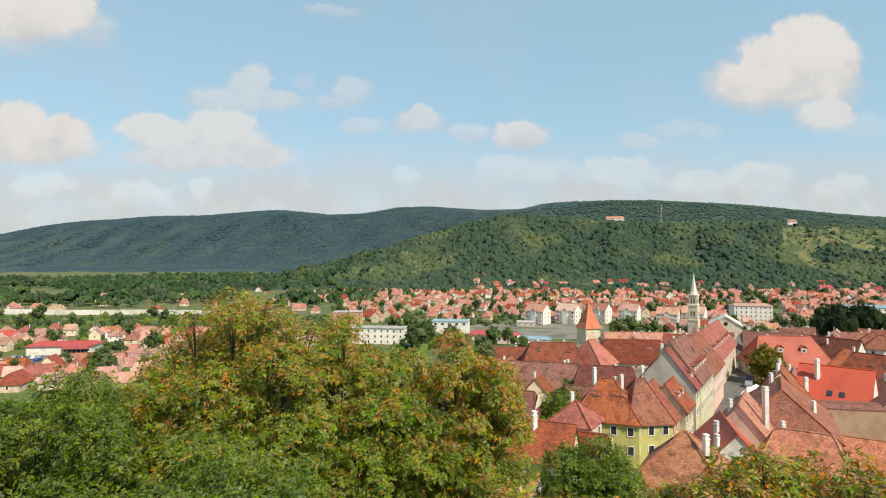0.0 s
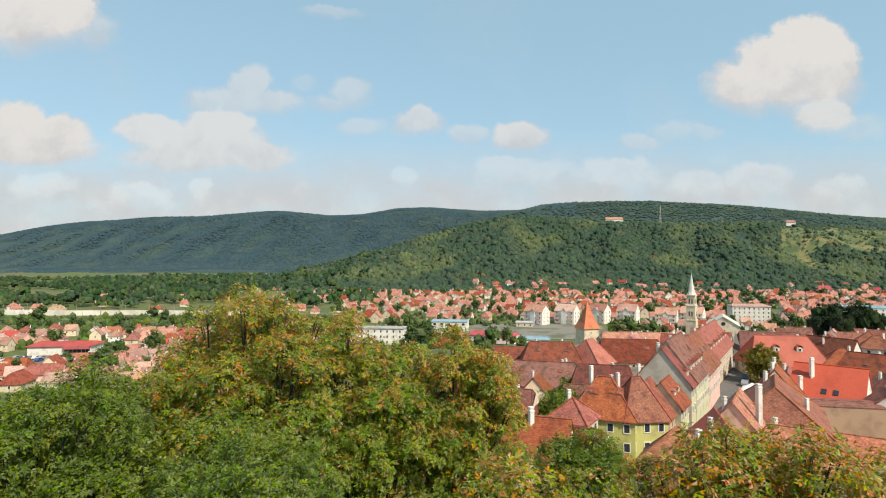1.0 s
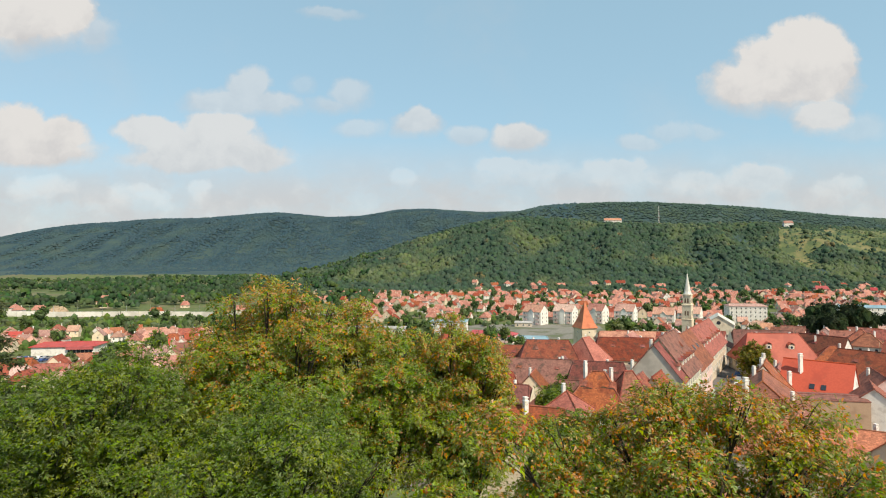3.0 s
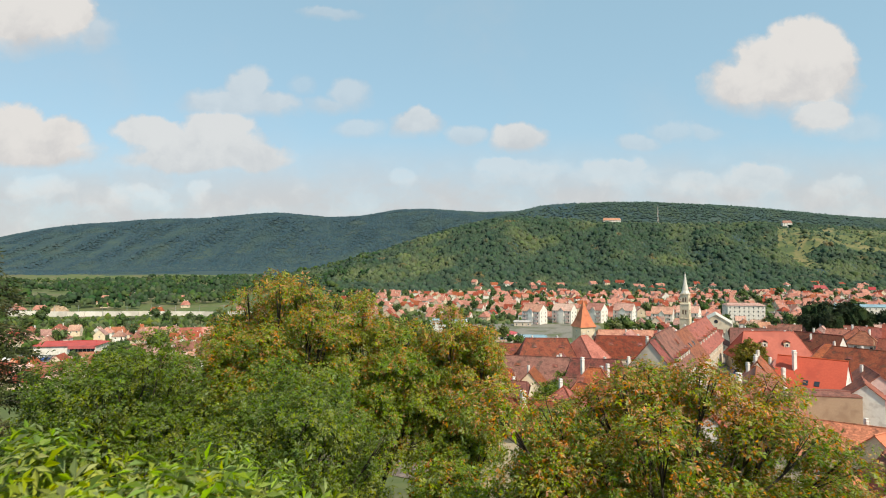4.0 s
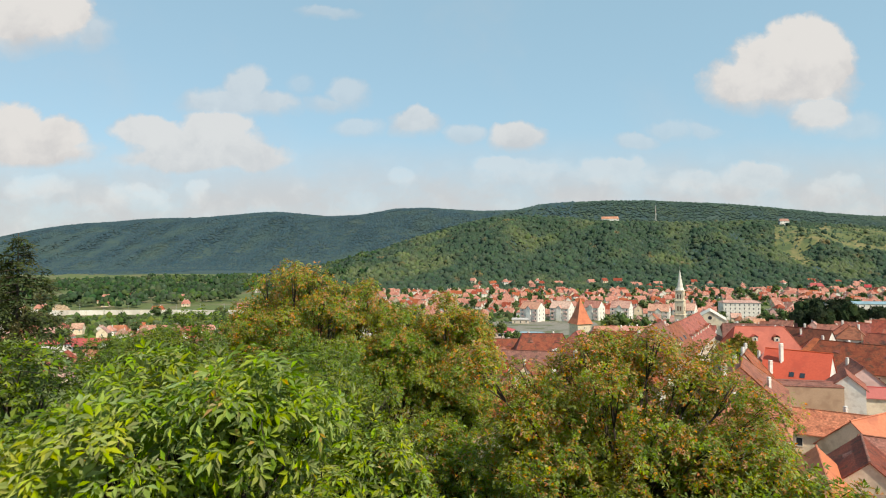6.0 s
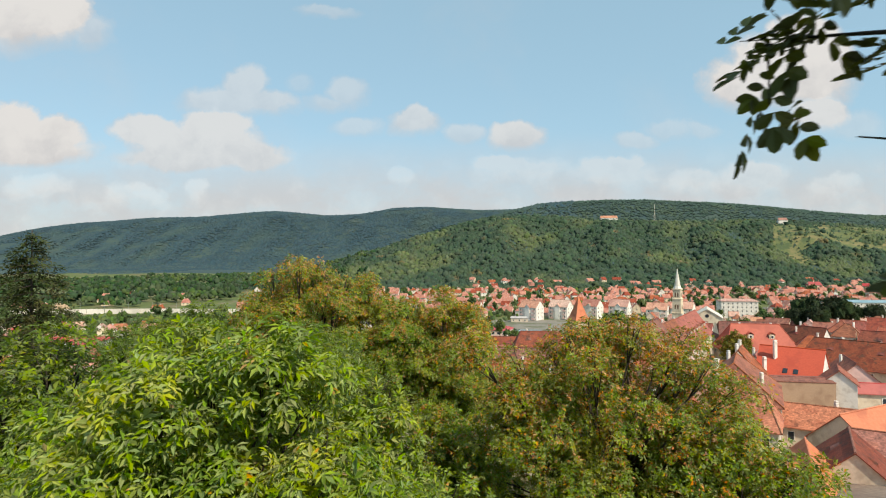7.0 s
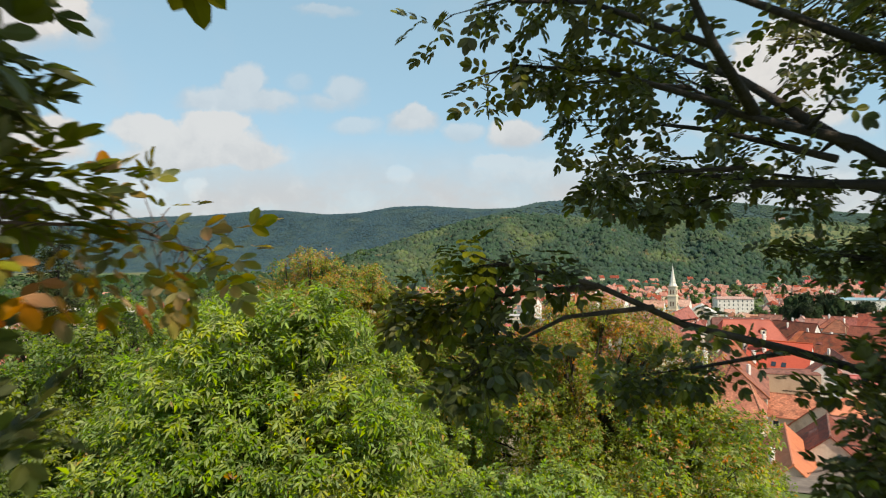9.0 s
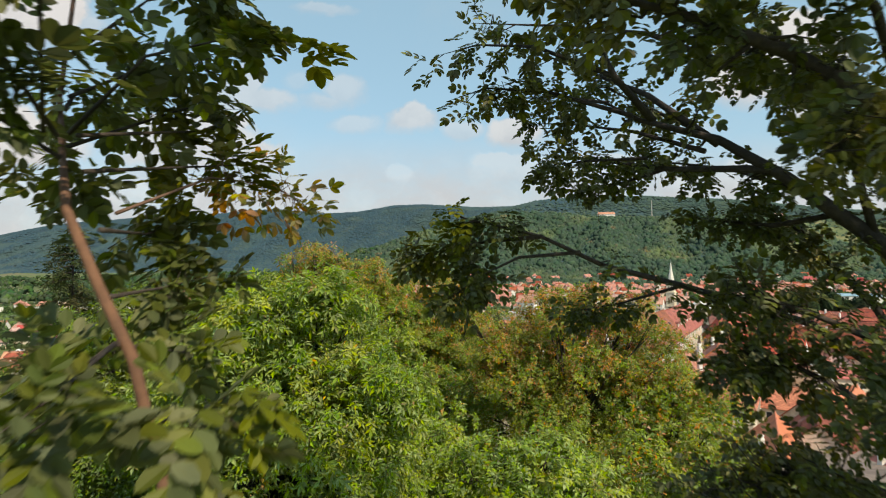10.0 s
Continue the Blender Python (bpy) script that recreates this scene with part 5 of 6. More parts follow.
KEEP_CLEAR += [(33 + 85 * i / 22, 79 + 133 * i / 22, 4) for i in range(23)] + [(70, 128, 6), (85, 150, 6)]


def clear_of(x, y, more=0.0):
    return all((x - a) ** 2 + (y - b) ** 2 > (r + more) ** 2 for a, b, r in KEEP_CLEAR)


def rows_of_houses(seed, depths, slopes, gap, deep, keep, turn0, plain=(14, 1.6, 3, 0.12), far=False, more=7):
    rng = random.Random(seed)
    y = depths[0]
    while y < depths[1]:
        x = slopes[0] * y
        while x < slopes[1] * y:
            px, py = x + rng.uniform(-3, 3), y + rng.uniform(-3.5, 3.5)
            bend = 12 * math.sin(px * 0.013 + py * 0.009)
            if rng.random() < keep and clear_of(px, py, more):
                settle(px, py, turn0 + bend + rng.choice((0, 0, 90)), rng, plain, far)
            x += gap * rng.uniform(0.85, 1.3)
        y += deep


rows_of_houses(7, (96, 205), (0.42, 1.05), 15, 14, 0.95, STREET - 90, (0, 0, 1, 0))
rows_of_houses(9, (206, 292), (0.34, 1.0), 15, 14, 0.95, STREET - 90, (2, 1, 10, 0))
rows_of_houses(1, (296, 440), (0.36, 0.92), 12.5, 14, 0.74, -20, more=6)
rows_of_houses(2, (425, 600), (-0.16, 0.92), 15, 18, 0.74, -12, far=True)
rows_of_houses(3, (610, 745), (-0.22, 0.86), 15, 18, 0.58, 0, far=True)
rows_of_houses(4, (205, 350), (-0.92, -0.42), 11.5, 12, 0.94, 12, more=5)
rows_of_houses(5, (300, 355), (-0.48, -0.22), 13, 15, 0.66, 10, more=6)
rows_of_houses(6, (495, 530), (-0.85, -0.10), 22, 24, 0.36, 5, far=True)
rows_of_houses(8, (560, 800), (-0.60, -0.28), 40, 44, 0.22, 5, far=True)
rng_hill = random.Random(77)
for i in range(46):
    px = rng_hill.uniform(40, 640)
    settle(px, rng_hill.uniform(742, 800), rng_hill.uniform(-30, 30), rng_hill, far=True)


def join_far():
    """The farthest houses, too small to tell apart, as one mesh."""
    s, mats = Shape(), []
    for i, m in FAR_ONES:
        top = TEMPLATES[i][2]
        for o in top.children_recursive:
            if o.name.startswith("ridge"):
                continue
            k = len(s.v)
            mm = m @ o.matrix_basis
            s.v += [tuple(mm @ v.co) for v in o.data.vertices]
            for p in o.data.polygons:
                mt = o.data.materials[p.material_index]
                if mt not in mats:
                    mats.append(mt)
                s.f.append(tuple(k + q for q in p.vertices))
                s.s.append(mats.index(mt))
    tagged(new("distant_houses", s.mesh("distant_houses", *mats)), "distant plastered houses with haze-paled red roofs", "houses", kind="stuff")


join_far()

# houses high on the hill
house("house", "long white inn with a red roof on the hilltop", 322, 1058, float(land(322, 1058)) - 1, 32, 10, 9, 4, -4, WHITE, PINK_ROOF, 0.2, [], (6, 2, 2))
house("house", "white house with a red roof among the hill meadows", 648, 1050, float(land(648, 1050)) - 1, 16, 10, 8, 4, -10, WHITE, PINK_ROOF, 0.2, [], (3, 2, 2))
house("house", "lone house at the foot of the wood", 500, 740, float(land(500, 740)), 16, 10, 7, 4, -10, CREAM, RED_METAL, 0.2, [], (3, 2, 2))


def radio_mast():
    x, y = 420, 1085
    ob = thing("radio_mast", pose(x, y, float(land(x, y))), "thin red and white lattice mast on the hilltop", "mast")
    for i in range(4):
        a = math.pi / 2 * i
        s = Shape()
        s.tube([(1.6 * math.cos(a), 1.6 * math.sin(a), 0), (0.3 * math.cos(a), 0.3 * math.sin(a), 38)], [0.16, 0.1], 5)
        part("leg", s.mesh("leg", WHITE), ob)
    for i in range(8):
        r = 1.6 - 1.3 * i / 8
        s = Shape()
        s.tube([(r * math.cos(a), r * math.sin(a), i * 4.6 + (j % 2) * 4.0) for j, a in enumerate([math.pi / 2 * q for q in range(5)])], [0.08] * 5, 4)
        part("brace", s.mesh("brace", RED_METAL if i % 2 else WHITE), ob)


radio_mast()


# ---------------------------------------------------------------- town trees
def town_tree(seed, r, h, mat, label, k=150, fine=1.0):
    rng = np.random.default_rng(seed)
    ob = thing("tree", pose(0, 0, 0), label, "tree", "trees of the lower town")
    s = Shape()
    s.tube([(0, 0, -1), (0.1, 0, h * 0.3), (0, 0.1, h * 0.7)], [0.28, 0.2, 0.1], 6)
    for i in range(4):
        a = 1.6 * i
        s.tube([(0, 0, h * 0.3), (r * 0.5 * math.cos(a), r * 0.5 * math.sin(a), h * 0.62)], [0.12, 0.05], 5)
    part("trunk", s.mesh("trunk", BARK), ob)
    n = 14
    d = rng.normal(0, 1, (n, 3))
    d /= np.linalg.norm(d, axis=1, keepdims=True)
    P = d * np.array([r, r, h * 0.36]) * rng.uniform(0.35, 0.68, (n, 1)) + np.array([0, 0, h * 0.62])
    R = rng.uniform(0.26, 0.40, n) * r
    V, F = clumps(rng, P, R, BALL1, 1.0, 0.3)
    pick = rng.integers(0, n, k)
    d = rng.normal(0, 1, (k, 3)) + np.array([0, 0, 0.3])
    d /= np.linalg.norm(d, axis=1, keepdims=True)
    V2, F2 = laid(rng, P[pick] + d * R[pick][:, None] * 1.0, d + rng.normal(0, 0.5, (k, 3)), spray(1, r * 0.10 * fine, r * 0.24 * fine, SLIVER * np.array([1, 1.5, 1])), rng.uniform(0.7, 1.4, k))
    V, F = np.concatenate([V, V2]), np.concatenate([F, F2 + len(V)])
    part("crown", array_mesh("crown", V, F, mat), ob, kind="stuff")
    return ob


TREES = [town_tree(31 + i, *q) for i, q in enumerate([(3.2, 8, TOWN_LEAF, "round green garden tree among the houses"), (4.2, 10, TOWN_LEAF, "broad green tree among the houses"), (2.4, 9, TOWN_LEAF, "narrow green tree among the houses"), (5.0, 11, TOWN_LEAF, "large dark green tree among the houses"), (5.0, 12, CLOUD_SHADE_LEAF, "dense nearly black tree behind the old houses", 1300, 0.42)])]
PLANTED = [False] * 5


def plant(i, x, y, rng, grow=1.0):
    m = pose(x, y, float(land(x, y)), 0, 0, rng.uniform(0, 360))
    if not PLANTED[i]:
        PLANTED[i] = True
        TREES[i].matrix_world = m
    else:
        copy_thing(TREES[i], m).scale = (grow, grow, grow * rng.uniform(0.9, 1.1))


rng_trees = random.Random(9)


def gardens():
    rng = np.random.default_rng(55)
    P, R = [], []
    for a0, a1, y0, y1, n in ((0.1, 0.95, 300, 750, 1500), (-0.95, -0.2, 215, 455, 650), (-0.2, 0.2, 420, 750, 700), (-0.12, 0.10, 170, 420, 260), (-0.95, -0.2, 350, 455, 750)):
        y = np.sqrt(rng.uniform(y0 ** 2, y1 ** 2, n))
        x = rng.uniform(a0, a1, n) * y
        for px, py in zip(x, y):
            if clear_of(px, py, 1):
                r = rng.uniform(0.9, 2.6)
                P.append((px, py, float(land(px, py)) + r * 0.7)), R.append(r)
    V, F = clumps(rng, np.array(P), np.array(R), BALL1, 1.1, 0.2)
    tagged(new("garden_bushes", array_mesh("garden_bushes", V, F, TOWN_LEAF)), "green bushes and small trees in the gardens", "bushes", kind="stuff")


gardens()
for a0, a1, y0, y1, n in ((0.15, 0.92, 300, 730, 150), (-0.9, -0.3, 220, 450, 60), (-0.2, 0.2, 400, 730, 60), (-0.1, 0.12, 250, 420, 26)):
    for _ in range(n):
        yy = rng_trees.uniform(y0, y1)
        xx = rng_trees.uniform(a0, a1) * yy
        if clear_of(xx, yy, 2):
            plant(rng_trees.choice((0, 0, 1, 1, 2, 3)), xx, yy, rng_trees, rng_trees.uniform(0.7, 1.15))
for xx, yy, g in ((152, 228, 1.3), (160, 232, 1.4), (168, 226, 1.3), (176, 230, 1.2), (184, 226, 1.1), (157, 222, 1.1), (100, 322, 1.2), (108, 326, 1.2), (114, 322, 1.0), (90, 288, 0.8), (33, 262, 0.5), (37.5, 264, 0.55), (-10, 262, 1.2), (-14, 300, 1.2), (13, 171, 0.7), (26, 184, 0.6), (19, 214, 0.7), (25, 220, 0.6)):
    plant(4 if xx > 140 else 3, xx, yy, rng_trees, g)
broadleaf("street_tree", "street tree with yellowing green crown beside the road", 61, 85, 150, (85, 150, 20.3), (4.3, 4.2, 5.6), 22, 1.5, 330, 10, 0.45, 0.42, STREET_LEAF, 0.25, spread=0.25)
for sx, sy, sz, sr, seed in ((21.5, 110, 18.5, 3.0, 62), (25, 114, 18.5, 3.2, 63), (17, 84, 22, 2.6, 64), (29, 128, 17.5, 2.6, 65)):
    broadleaf("tree", "dark garden tree between the old houses", seed, sx, sy, (sx, sy, sz), (sr, sr, sr * 1.3), 12, sr * 0.42, 160, 9, 0.35, 0.34, DARK_LEAF, 0.18, spread=0.35)


# ---------------------------------------------------------------- firs
def fir(seed, x, y, top, reach, label, tiers=40, from_h=0.12):
    rng = np.random.default_rng(seed)
    z = float(land(x, y))
    h = top - z
    ob = thing("fir_tree", pose(x, y, z), label, "tree")
    s = Shape()
    s.tube([(0, 0, -0.5), (0, 0, h * 0.5), (0, 0, h)], [0.34, 0.2, 0.03], 8)
    A, D = [], []
    for i in range(tiers):
        f = from_h + (1 - from_h) * (i / tiers)
        zz, r = h * f, reach * (1 - f) ** 0.8 * rng.uniform(0.8, 1.15) + 0.25
        for j in range(6):
            w = rng.uniform(0, 6.28)
            c, d = math.cos(w), math.sin(w)
            tip = (r * c, r * d, zz - r * 0.30 + 0.2)
            s.tube([(0, 0, zz), (r * 0.5 * c, r * 0.5 * d, zz - r * 0.08), tip], [0.05, 0.035, 0.01], 4)
            n = max(10, int(r * 16))
            q = rng.random(n) ** 0.7
            p = np.stack([r * q * c, r * q * d, zz - r * q * q * 0.30 + 0.2 * q], -1) + rng.normal(0, 0.13, (n, 3))
            v = np.stack([np.full(n, c), np.full(n, d), np.full(n, -0.35)], -1) + rng.normal(0, 0.55, (n, 3))
            A.append(p), D.append(v)
    part("trunk", s.mesh("trunk", BARK, smooth=True), ob)
    A, D = np.concatenate(A), np.concatenate(D)
    V, F = laid(rng, A, D, spray(1, 0.36, 0.36, SLIVER) * np.array([1, 0.75, 1]), rng.uniform(0.8, 1.3, len(A)))
    part("crown", array_mesh("crown", V, F, NEEDLE), ob, kind="stuff")


fir(71, -32.2, 33.0, 49.0, 7.6, "tall dark fir with drooping branches on the slope")
fir(72, -27.0, 42.0, 40.0, 2.6, "young brownish fir below the tall one", 20)
fir(73, -19.5, 15.5, 42.6, 3.6, "dark fir with a thin top among the leafy trees", 22)

# ---------------------------------------------------------------- garden wall on the slope
def garden_wall():
    ob = thing("garden_wall", pose(-13.0, 13.6, 30.5, 0, 0, 8), "pale beige garden wall with a flat coping on the slope", "wall")
    s = Shape()
    s.box(-3, -0.3, -1.5, 3, 0.3, 7.7)
    part("wall", s.mesh("wall", BEIGE_WALL), ob)
    for i in range(6):
        s = Shape()
        s.box(-3.1 + i * 1.035, -0.42, 7.7, -2.08 + i * 1.035, 0.42, 7.86)
        part("coping_stone", s.mesh("coping_stone", STONE), ob, "pale coping stone")


garden_wall()

# ---------------------------------------------------------------- underwood on the slope
rng_bush = np.random.default_rng(81)
for i in range(26):
    bx, by = rng_bush.uniform(-30, 26), rng_bush.uniform(-12, 44)
    if by < -2 and abs(bx) < 5:
        bx += 8 * (1 if bx > 0 else -1)
    bz = float(land(bx, by))
    hb = rng_bush.uniform(1.8, 3.4)
    broadleaf("shrub", "leafy green shrub on the steep slope", 300 + i, bx, by, (bx, by, bz + hb * 0.55), (hb * 0.9, hb * 0.9, hb * 0.75), 10, hb * 0.36, 50, 10, 0.2, 0.24, (DARK_LEAF, LIGHT_LEAF, DARK_LEAF)[i % 3], 0.08, pairs=2, spread=0.25, droop=0.6, LEAF=SLIVER)


# ---------------------------------------------------------------- the two trees that the camera draws back between
def near_tree(name, label, seed, stem, girth, boughs, mat, twigs, leaf_size, single=0, bark=BARK):
    """boughs: for each, its line of points, girth and reach of its leaf tufts."""
    rng = np.random.default_rng(seed)
    ob = thing(name, pose(0, 0, 0), label, "tree")
    s = Shape()
    s.tube(stem, [girth * (1 - 0.6 * i / (len(stem) - 1)) for i in range(len(stem))], 10)
    part("trunk", s.mesh("trunk", bark, smooth=True), ob)
    A, D = [], []
    for line, g, reach, share in boughs:
        s = Shape()
        P = [Vector(p) for p in line]
        n = len(P)
        s.tube(P, [g * (1 - 0.95 * i / (n - 1)) for i in range(n)], 8)
        for i in range(int(twigs * share)):
            f = (0.18 + 0.82 * rng.random() ** 0.8) * (n - 1)
            k = min(int(f), n - 2)
            p = P[k].lerp(P[k + 1], f - k)
            along = (P[k + 1] - P[k]).normalized()
            d = (Vector(rng.normal(0, 1, 3)) + along * 0.7).normalized()
            d.z = d.z * 0.75
            size = reach * rng.uniform(0.35, 1.0)
            tip = p + d * size
            mid = p.lerp(tip, 0.5) + Vector(rng.normal(0, 0.06, 3))
            s.tube([p, mid, tip], [g * 0.20, g * 0.11, 0.004], 5)
            for _ in range(6 if p.z < 48.6 else 5):
                w = rng.uniform(0.35, 1.05)
                q = (p.lerp(mid, w * 2) if w < 0.5 else mid.lerp(tip, w * 2 - 1)) + Vector(rng.normal(0, 0.05, 3))
                A.append(q), D.append(d * 0.6 + Vector(rng.normal(0, 0.55, 3)) - Vector((0, 0, 0.35)))
        part("bough", s.mesh("bough", BARK, smooth=True), ob)
    A, D = np.array(A), np.array(D)
    # leaves doubled in size in the added boughs overhead, to block more sun
    grow = rng.uniform(0.7, 1.25, len(A)) * np.where(A[:, 2] > 48.8, 2.0, 1.0)
    order = np.argsort(np.abs(A[:, 0] - 0.4) + np.abs(A[:, 2] - 46.0))
    A, D, grow = A[order], D[order], grow[order]
    one = spray(3, 0.17, leaf_size, OVAL * np.array([1.05, 1.12, 1.3]))
    blades = [array_mesh("leaf", q, np.array([(0, j + 1, j) for j in range(1, len(q) - 1)]), mat) for q in one]
    for p, d, g in zip(A[:single], D[:single], grow[:single]):
        for blade in blades:
            k = part("leaf", blade, ob)
            k.rotation_mode = "QUATERNION"
            k.location, k.rotation_quaternion = p, Vector(d).to_track_quat("X", "Z")
            k.scale = (g, g, g)
    V, F = laid(rng, A[single:], D[single:], spray(3, 0.17, leaf_size, OVAL * np.array([1.05, 1.12, 1.3])), grow[single:])
    part("crown", array_mesh("crown", V, F, mat), ob, kind="stuff")
    return ob


right_boughs = [
    # the main bough, and the sprays that rise from it
    ([(7.6, -10.6, 43.2), (6.3, -11.4, 44.8), (5.2, -11.7, 45.6), (4.3, -11.6, 46.3), (3.6, -11.5, 46.75), (2.75, -11.4, 47.0), (2.2, -11.6, 47.2)], 0.13, 0.5, 0.16),
    ([(3.6, -11.5, 46.7), (3.0, -11.0, 47.4), (2.3, -10.5, 47.9), (1.5, -10.3, 48.3)], 0.05, 0.42, 0.11),
    ([(2.9, -11.4, 47.0), (2.29, -12.0, 47.3), (1.9, -12.2, 47.9), (1.5, -12.3, 48.6)], 0.05, 0.3, 0.08),
    ([(4.1, -11.6, 46.4), (3.2, -11.0, 46.5), (2.4, -10.6, 46.7), (1.75, -10.4, 46.8)], 0.045, 0.36, 0.31),
    ([(3.2, -11.0, 46.5), (2.7, -10.8, 46.35), (2.25, -10.7, 46.25)], 0.025, 0.3, 0.18),
    ([(2.9, -11.2, 46.6), (2.1, -11.3, 46.55), (1.7, -11.3, 46.5)], 0.022, 0.28, 0.17),
    ([(3.4, -11.6, 46.6), (2.9, -10.8, 47.0), (2.2, -10.2, 47.25), (1.62, -9.9, 47.32)], 0.032, 0.26, 0.20),
    ([(2.6, -11.6, 47.0), (1.7, -11.5, 47.3), (1.0, -11.5, 47.35), (0.55, -11.5, 47.2)], 0.028, 0.22, 0.25),
    ([(2.3, -12.0, 47.3), (1.5, -11.8, 47.7), (0.9, -11.6, 47.8), (0.45, -11.6, 47.68)], 0.028, 0.22, 0.20),
    ([(2.4, -11.4, 47.2), (1.9, -10.8, 47.45), (1.45, -10.5, 47.5)], 0.022, 0.2, 0.14),
    ([(4.4, -11.0, 47.6), (3.2, -10.6, 48.3), (2.0, -10.4, 48.5), (0.9, -10.5, 48.5)], 0.05, 0.40, 0.15),
    ([(3.6, -12.0, 47.6), (2.6, -11.6, 48.4), (1.6, -11.4, 48.7), (0.8, -11.4, 48.6)], 0.05, 0.36, 0.15),
    ([(3.9, -11.5, 46.6), (3.5, -10.8, 47.1), (3.0, -10.2, 47.6), (2.6, -9.8, 48.0)], 0.04, 0.42, 0.30),
    ([(4.6, -11.6, 46.1), (4.2, -10.8, 46.5), (3.7, -10.2, 46.7), (3.2, -9.8, 46.8)], 0.04, 0.42, 0.30),
    ([(4.9, -11.6, 45.9), (4.5, -11.0, 45.8), (4.0, -10.6, 45.9), (3.5, -10.4, 46.0)], 0.04, 0.42, 0.30),
    ([(5.2, -11.7, 45.6), (4.7, -12.0, 46.6), (4.2, -12.1, 47.4), (3.6, -12.1, 48.0)], 0.05, 0.45, 0.33),
    ([(7.5, -10.6, 44.5), (6.2, -11.2, 46.0), (5.2, -11.3, 46.9), (4.4, -11.2, 47.6)], 0.08, 0.75, 0.53),
    ([(7.6, -10.8, 46.0), (6.4, -10.6, 47.2), (5.2, -10.2, 47.8), (4.2, -10.0, 48.2)], 0.08, 0.75, 0.47),
    ([(7.4, -10.4, 43.0), (6.0, -10.6, 44.8), (5.2, -10.6, 45.6), (4.6, -10.6, 46.2)], 0.07, 0.7, 0.66),
    # a thick bough that passes close by the camera
    ([(7.6, -11.2, 44.6), (5.5, -12.8, 45.8), (4.0, -13.6, 46.4), (2.8, -14.1, 46.78), (2.2, -14.2, 46.95), (1.6, -14.2, 47.12), (1.1, -14.2, 47.45)], 0.10, 0.40, 0.55),
    ([(4.0, -13.6, 46.4), (3.2, -14.3, 47.0), (2.5, -14.7, 47.3), (1.9, -14.9, 47.5)], 0.045, 0.36, 0.34),
    ([(4.4, -13.4, 46.2), (3.6, -14.0, 46.3), (3.0, -14.4, 46.2), (2.6, -14.6, 46.0)], 0.04, 0.36, 0.34),
    # the low spray in front of the town
    ([(7.4, -10.6, 43.0), (5.0, -10.9, 44.6), (3.3, -11.2, 45.1), (2.3, -11.45, 45.35), (1.54, -11.8, 45.67), (1.0, -11.9, 45.8), (0.66, -11.9, 45.88)], 0.052, 0.24, 0.24),
    ([(1.54, -11.8, 45.67), (0.95, -11.8, 45.62), (0.45, -11.65, 45.52), (0.1, -11.4, 45.47)], 0.026, 0.26, 0.38),
    ([(2.0, -11.6, 45.5), (1.3, -11.8, 45.45), (0.85, -11.9, 45.25), (0.55, -11.9, 45.02)], 0.024, 0.28, 0.28),
    ([(3.3, -11.2, 45.1), (2.75, -10.6, 44.85), (2.1, -10.4, 44.72)], 0.026, 0.3, 0.26),
    # low down beside the trunk
    ([(7.4, -10.4, 41.4), (5.8, -11.2, 43.4), (4.8, -11.6, 44.0), (4.2, -11.6, 44.3), (3.8, -11.5, 44.3)], 0.07, 0.7, 1.35),
    ([(7.0, -10.6, 41.0), (5.6, -11.8, 42.7), (4.6, -12.2, 43.2), (4.0, -12.0, 43.2), (3.4, -11.8, 42.9)], 0.06, 0.75, 1.35),
    ([(7.2, -10.6, 43.2), (5.6, -11.3, 44.4), (4.5, -11.7, 44.8), (3.9, -11.8, 45.0), (3.4, -11.8, 45.0)], 0.06, 0.6, 0.72),
    ([(7.0, -10.6, 40.6), (5.8, -12.6, 43.2), (5.0, -13.0, 43.9), (4.4, -13.2, 44.3)], 0.06, 0.7, 1.08),
    ([(7.6, -10.6, 44.0), (6.4, -11.4, 45.6), (5.6, -11.8, 46.2), (5.0, -11.9, 46.8), (4.6, -11.9, 47.4)], 0.08, 0.75, 0.50),
    ([(7.4, -10.4, 46.5), (6.2, -10.2, 47.8), (5.2, -9.8, 48.5), (4.5, -9.6, 48.8)], 0.07, 0.8, 0.45),
    # boughs overhead, out of view, added to keep the sun off the leaves below
    ([(7.4, -10.8, 48.0), (6.4, -11.8, 49.6), (5.2, -12.8, 50.8), (4.0, -13.4, 51.4), (2.6, -14.0, 51.8)], 0.14, 1.5, 1.54),
    ([(7.5, -10.9, 47.6), (7.6, -12.6, 49.4), (7.2, -14.4, 50.8), (6.4, -15.8, 51.6), (5.2, -16.6, 52.0)], 0.14, 1.6, 1.12),
    ([(7.4, -10.9, 48.2), (7.6, -13.2, 50.2), (6.8, -15.6, 51.4), (5.6, -17.4, 52.0), (4.4, -18.4, 52.2)], 0.15, 1.6, 1.26),
    ([(7.4, -10.8, 48.8), (8.6, -13.6, 51.0), (8.4, -16.8, 52.4), (7.0, -19.2, 53.0)], 0.15, 1.8, 0.98),
    ([(7.5, -10.8, 46.6), (8.8, -13.0, 48.2), (8.8, -15.4, 49.2), (7.8, -17.2, 49.8)], 0.12, 1.4, 0.77),
    ([(5.2, -12.8, 50.8), (4.2, -14.6, 51.6), (3.0, -16.2, 52.0), (1.6, -17.6, 52.2)], 0.08, 1.4, 1.26),
    ([(4.4, -18.4, 52.2), (3.2, -18.5, 52.4), (2.0, -18.3, 52.5), (0.9, -17.6, 52.6)], 0.06, 1.2, 0.7),
]
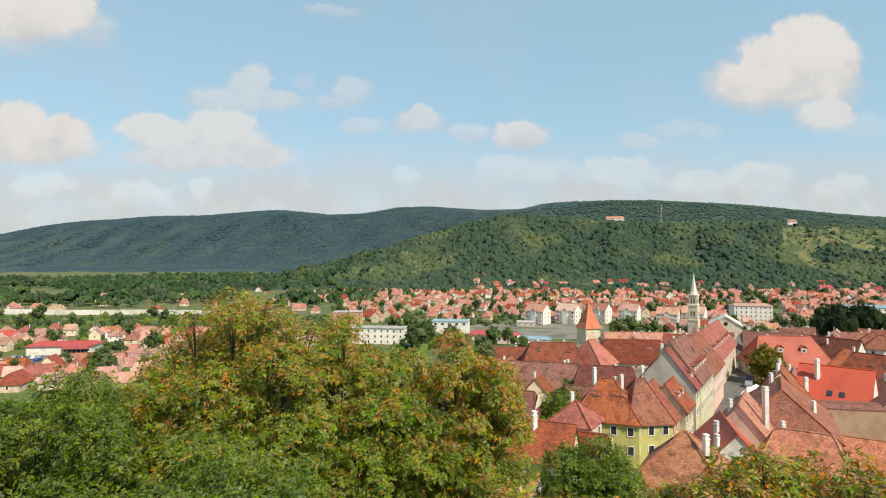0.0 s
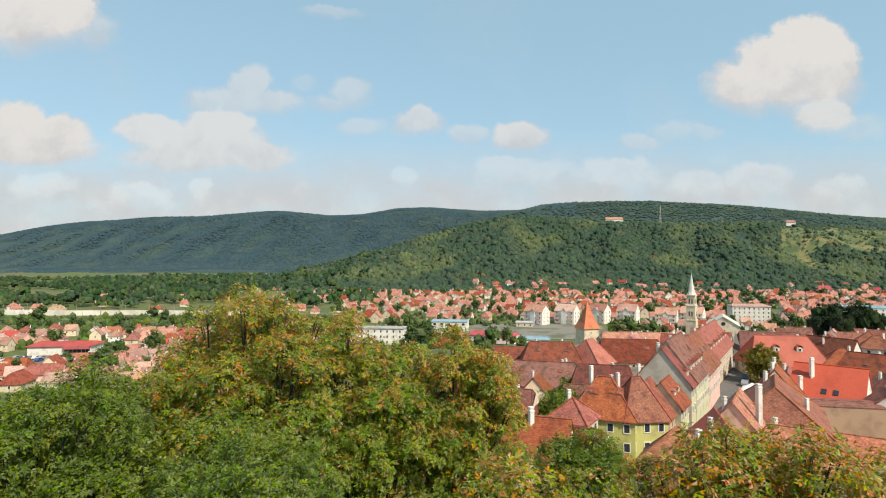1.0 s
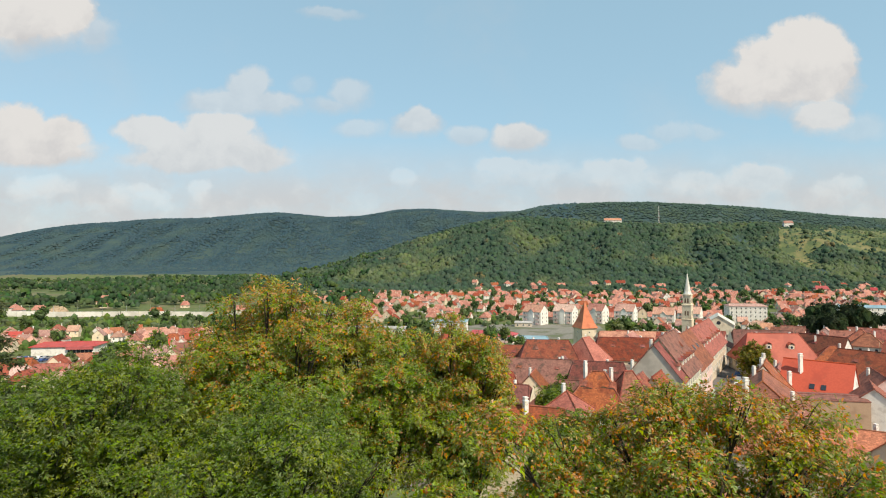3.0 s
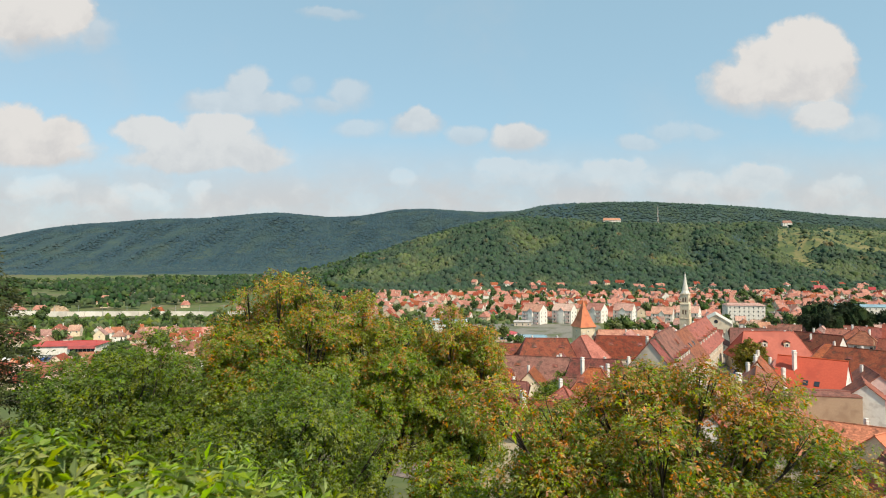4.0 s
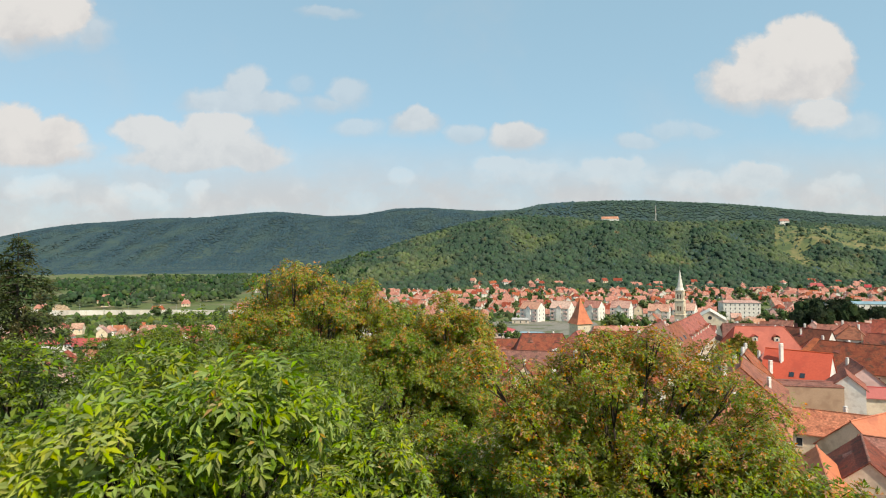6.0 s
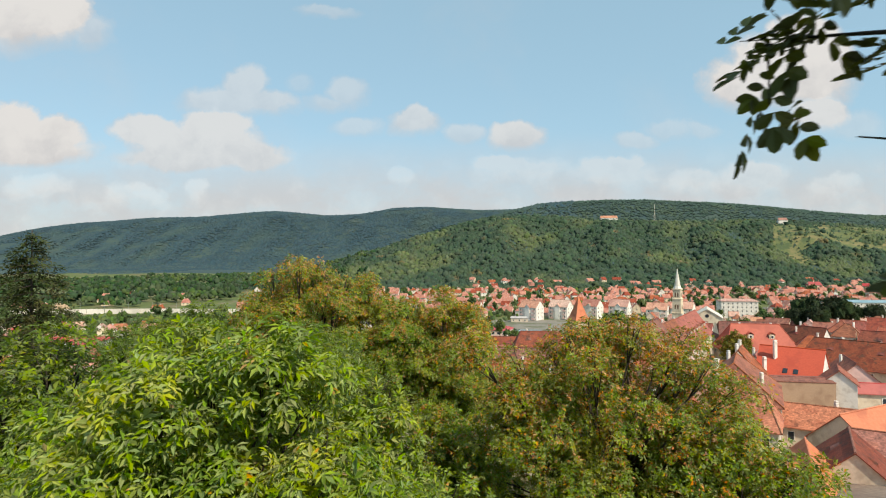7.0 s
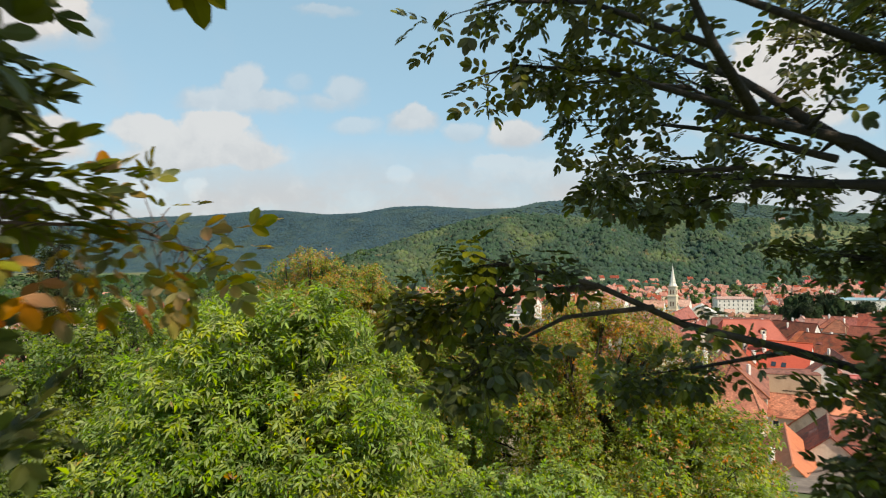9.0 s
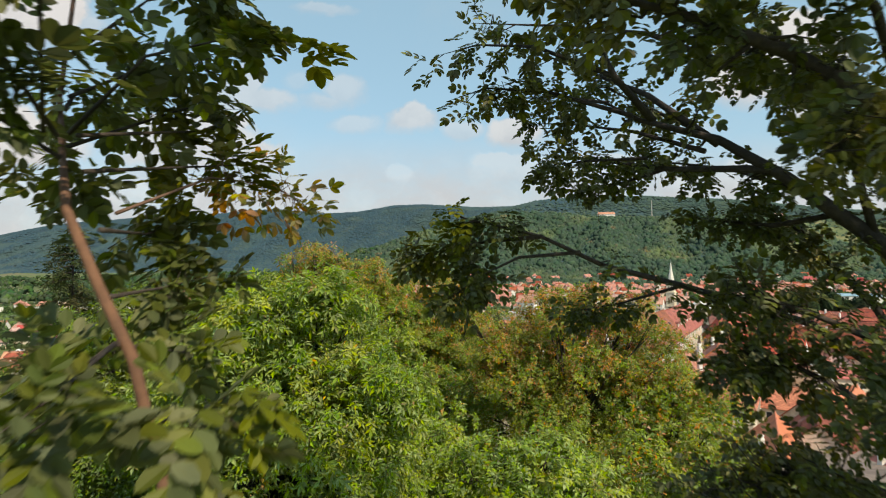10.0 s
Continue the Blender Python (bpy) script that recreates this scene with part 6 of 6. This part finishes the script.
near_tree("walnut_tree", "old walnut tree with dark shaded leaves and crooked boughs", 91, [(8.2, -9.6, 34), (8.0, -9.8, 38), (7.7, -10.4, 42), (7.6, -10.6, 45), (7.4, -10.8, 50)], 0.42, right_boughs, SHADE_LEAF, 58, 0.088, single=42)
left_boughs = [
    ([(-1.7, -14.5, 46.2), (-1.25, -14.5, 46.65), (-0.75, -14.45, 46.78), (-0.35, -14.4, 46.7)], 0.014, 0.16, 0.24),
    ([(-1.65, -14.6, 46.1), (-1.2, -14.1, 46.45), (-0.95, -13.8, 46.52)], 0.013, 0.2, 0.20),
    ([(-1.4, -14.9, 46.1), (-1.1, -14.1, 46.3), (-1.0, -13.7, 46.34)], 0.012, 0.2, 0.14),
    ([(-1.3, -15.0, 45.9), (-1.1, -14.2, 46.05), (-0.86, -13.85, 46.12)], 0.012, 0.16, 0.12),
    ([(-1.95, -14.1, 46.8), (-1.6, -13.8, 47.3), (-1.3, -13.5, 47.5)], 0.016, 0.32, 0.32),
    ([(-1.9, -14.2, 46.5), (-1.4, -13.9, 46.85), (-0.95, -13.75, 46.95)], 0.014, 0.24, 0.28),
    ([(-1.5, -14.9, 46.1), (-1.5, -15.6, 46.65), (-1.3, -16.1, 46.9)], 0.014, 0.34, 0.42),
    ([(-1.35, -15.1, 45.95), (-1.6, -15.6, 46.25), (-1.5, -16.1, 46.4)], 0.013, 0.32, 0.38),
    ([(-1.5, -15.0, 46.1), (-1.1, -15.6, 46.7), (-0.8, -16.0, 46.95)], 0.012, 0.26, 0.30),
    ([(-1.85, -14.3, 46.4), (-2.1, -13.8, 46.65), (-2.3, -13.2, 46.75)], 0.016, 0.4, 0.28),
    ([(-1.6, -14.7, 46.0), (-1.95, -14.1, 46.05), (-2.4, -13.6, 46.1)], 0.015, 0.36, 0.20),
    ([(-1.1, -15.2, 45.6), (-1.35, -14.3, 45.62), (-1.45, -13.8, 45.7)], 0.013, 0.28, 0.28),
    ([(-1.0, -15.3, 45.3), (-1.15, -14.5, 45.3), (-1.1, -14.1, 45.34)], 0.012, 0.26, 0.26),
    ([(-0.95, -15.35, 45.1), (-1.4, -14.9, 44.9), (-1.8, -14.6, 44.9)], 0.012, 0.34, 0.24),
    ([(-0.95, -15.35, 45.1), (-0.85, -15.9, 45.0), (-0.8, -16.3, 44.95)], 0.010, 0.18, 0.14),
    ([(-0.95, -15.35, 45.1), (-1.05, -14.6, 44.95), (-0.95, -14.0, 44.9)], 0.012, 0.28, 0.14),
    ([(-0.7, -15.3, 44.2), (-0.95, -14.4, 44.5), (-1.2, -13.8, 44.6)], 0.012, 0.28, 0.2),
    ([(-0.85, -15.3, 44.7), (-0.6, -15.6, 44.85), (-0.35, -15.9, 44.9)], 0.010, 0.2, 0.16),
]
young = near_tree("walnut_tree", "slender young walnut with reddish stem and large shade-darkened leaves", 92, [(-0.4, -14.8, 35), (-0.45, -15.0, 40), (-0.62, -15.2, 43.6), (-0.9, -15.3, 45.03), (-1.05, -15.3, 45.35), (-1.19, -15.3, 45.69), (-1.6, -14.7, 46.0), (-1.95, -14.2, 46.5), (-2.05, -13.9, 47.3)], 0.034, left_boughs, YOUNG_LEAF, 31, 0.105, single=40, bark=RED_BARK)


def turning_spray(ob):
    """One long twig of the young walnut whose leaves have turned."""
    rng = np.random.default_rng(93)
    line = [Vector(p) for p in ((-1.2, -14.9, 45.7), (-1.0, -14.2, 45.98), (-0.76, -13.65, 46.0), (-0.56, -13.3, 45.84))]
    s = Shape()
    s.tube(line, [0.010, 0.008, 0.006, 0.003], 6)
    A, D = [], []
    for i in range(84):
        f = (0.3 + 0.7 * rng.random()) * 3
        k = min(int(f), 2)
        p = line[k].lerp(line[k + 1], f - k)
        d = Vector(rng.normal(0, 1, 3)).normalized()
        tip = p + d * rng.uniform(0.05, 0.20)
        s.tube([p, tip], [0.003, 0.002], 4)
        A.append(tip), D.append(d + Vector((0.3, 0.2, -0.4)))
    part("bough", s.mesh("bough", RED_BARK, smooth=True), ob)
    V, F = laid(rng, np.array(A), np.array(D), spray(2, 0.16, 0.085, OVAL), rng.uniform(0.7, 1.2, len(A)))
    part("crown", array_mesh("crown", V, F, GOLD_LEAF), ob, "yellow and orange turning leaves", kind="stuff")


turning_spray(young)
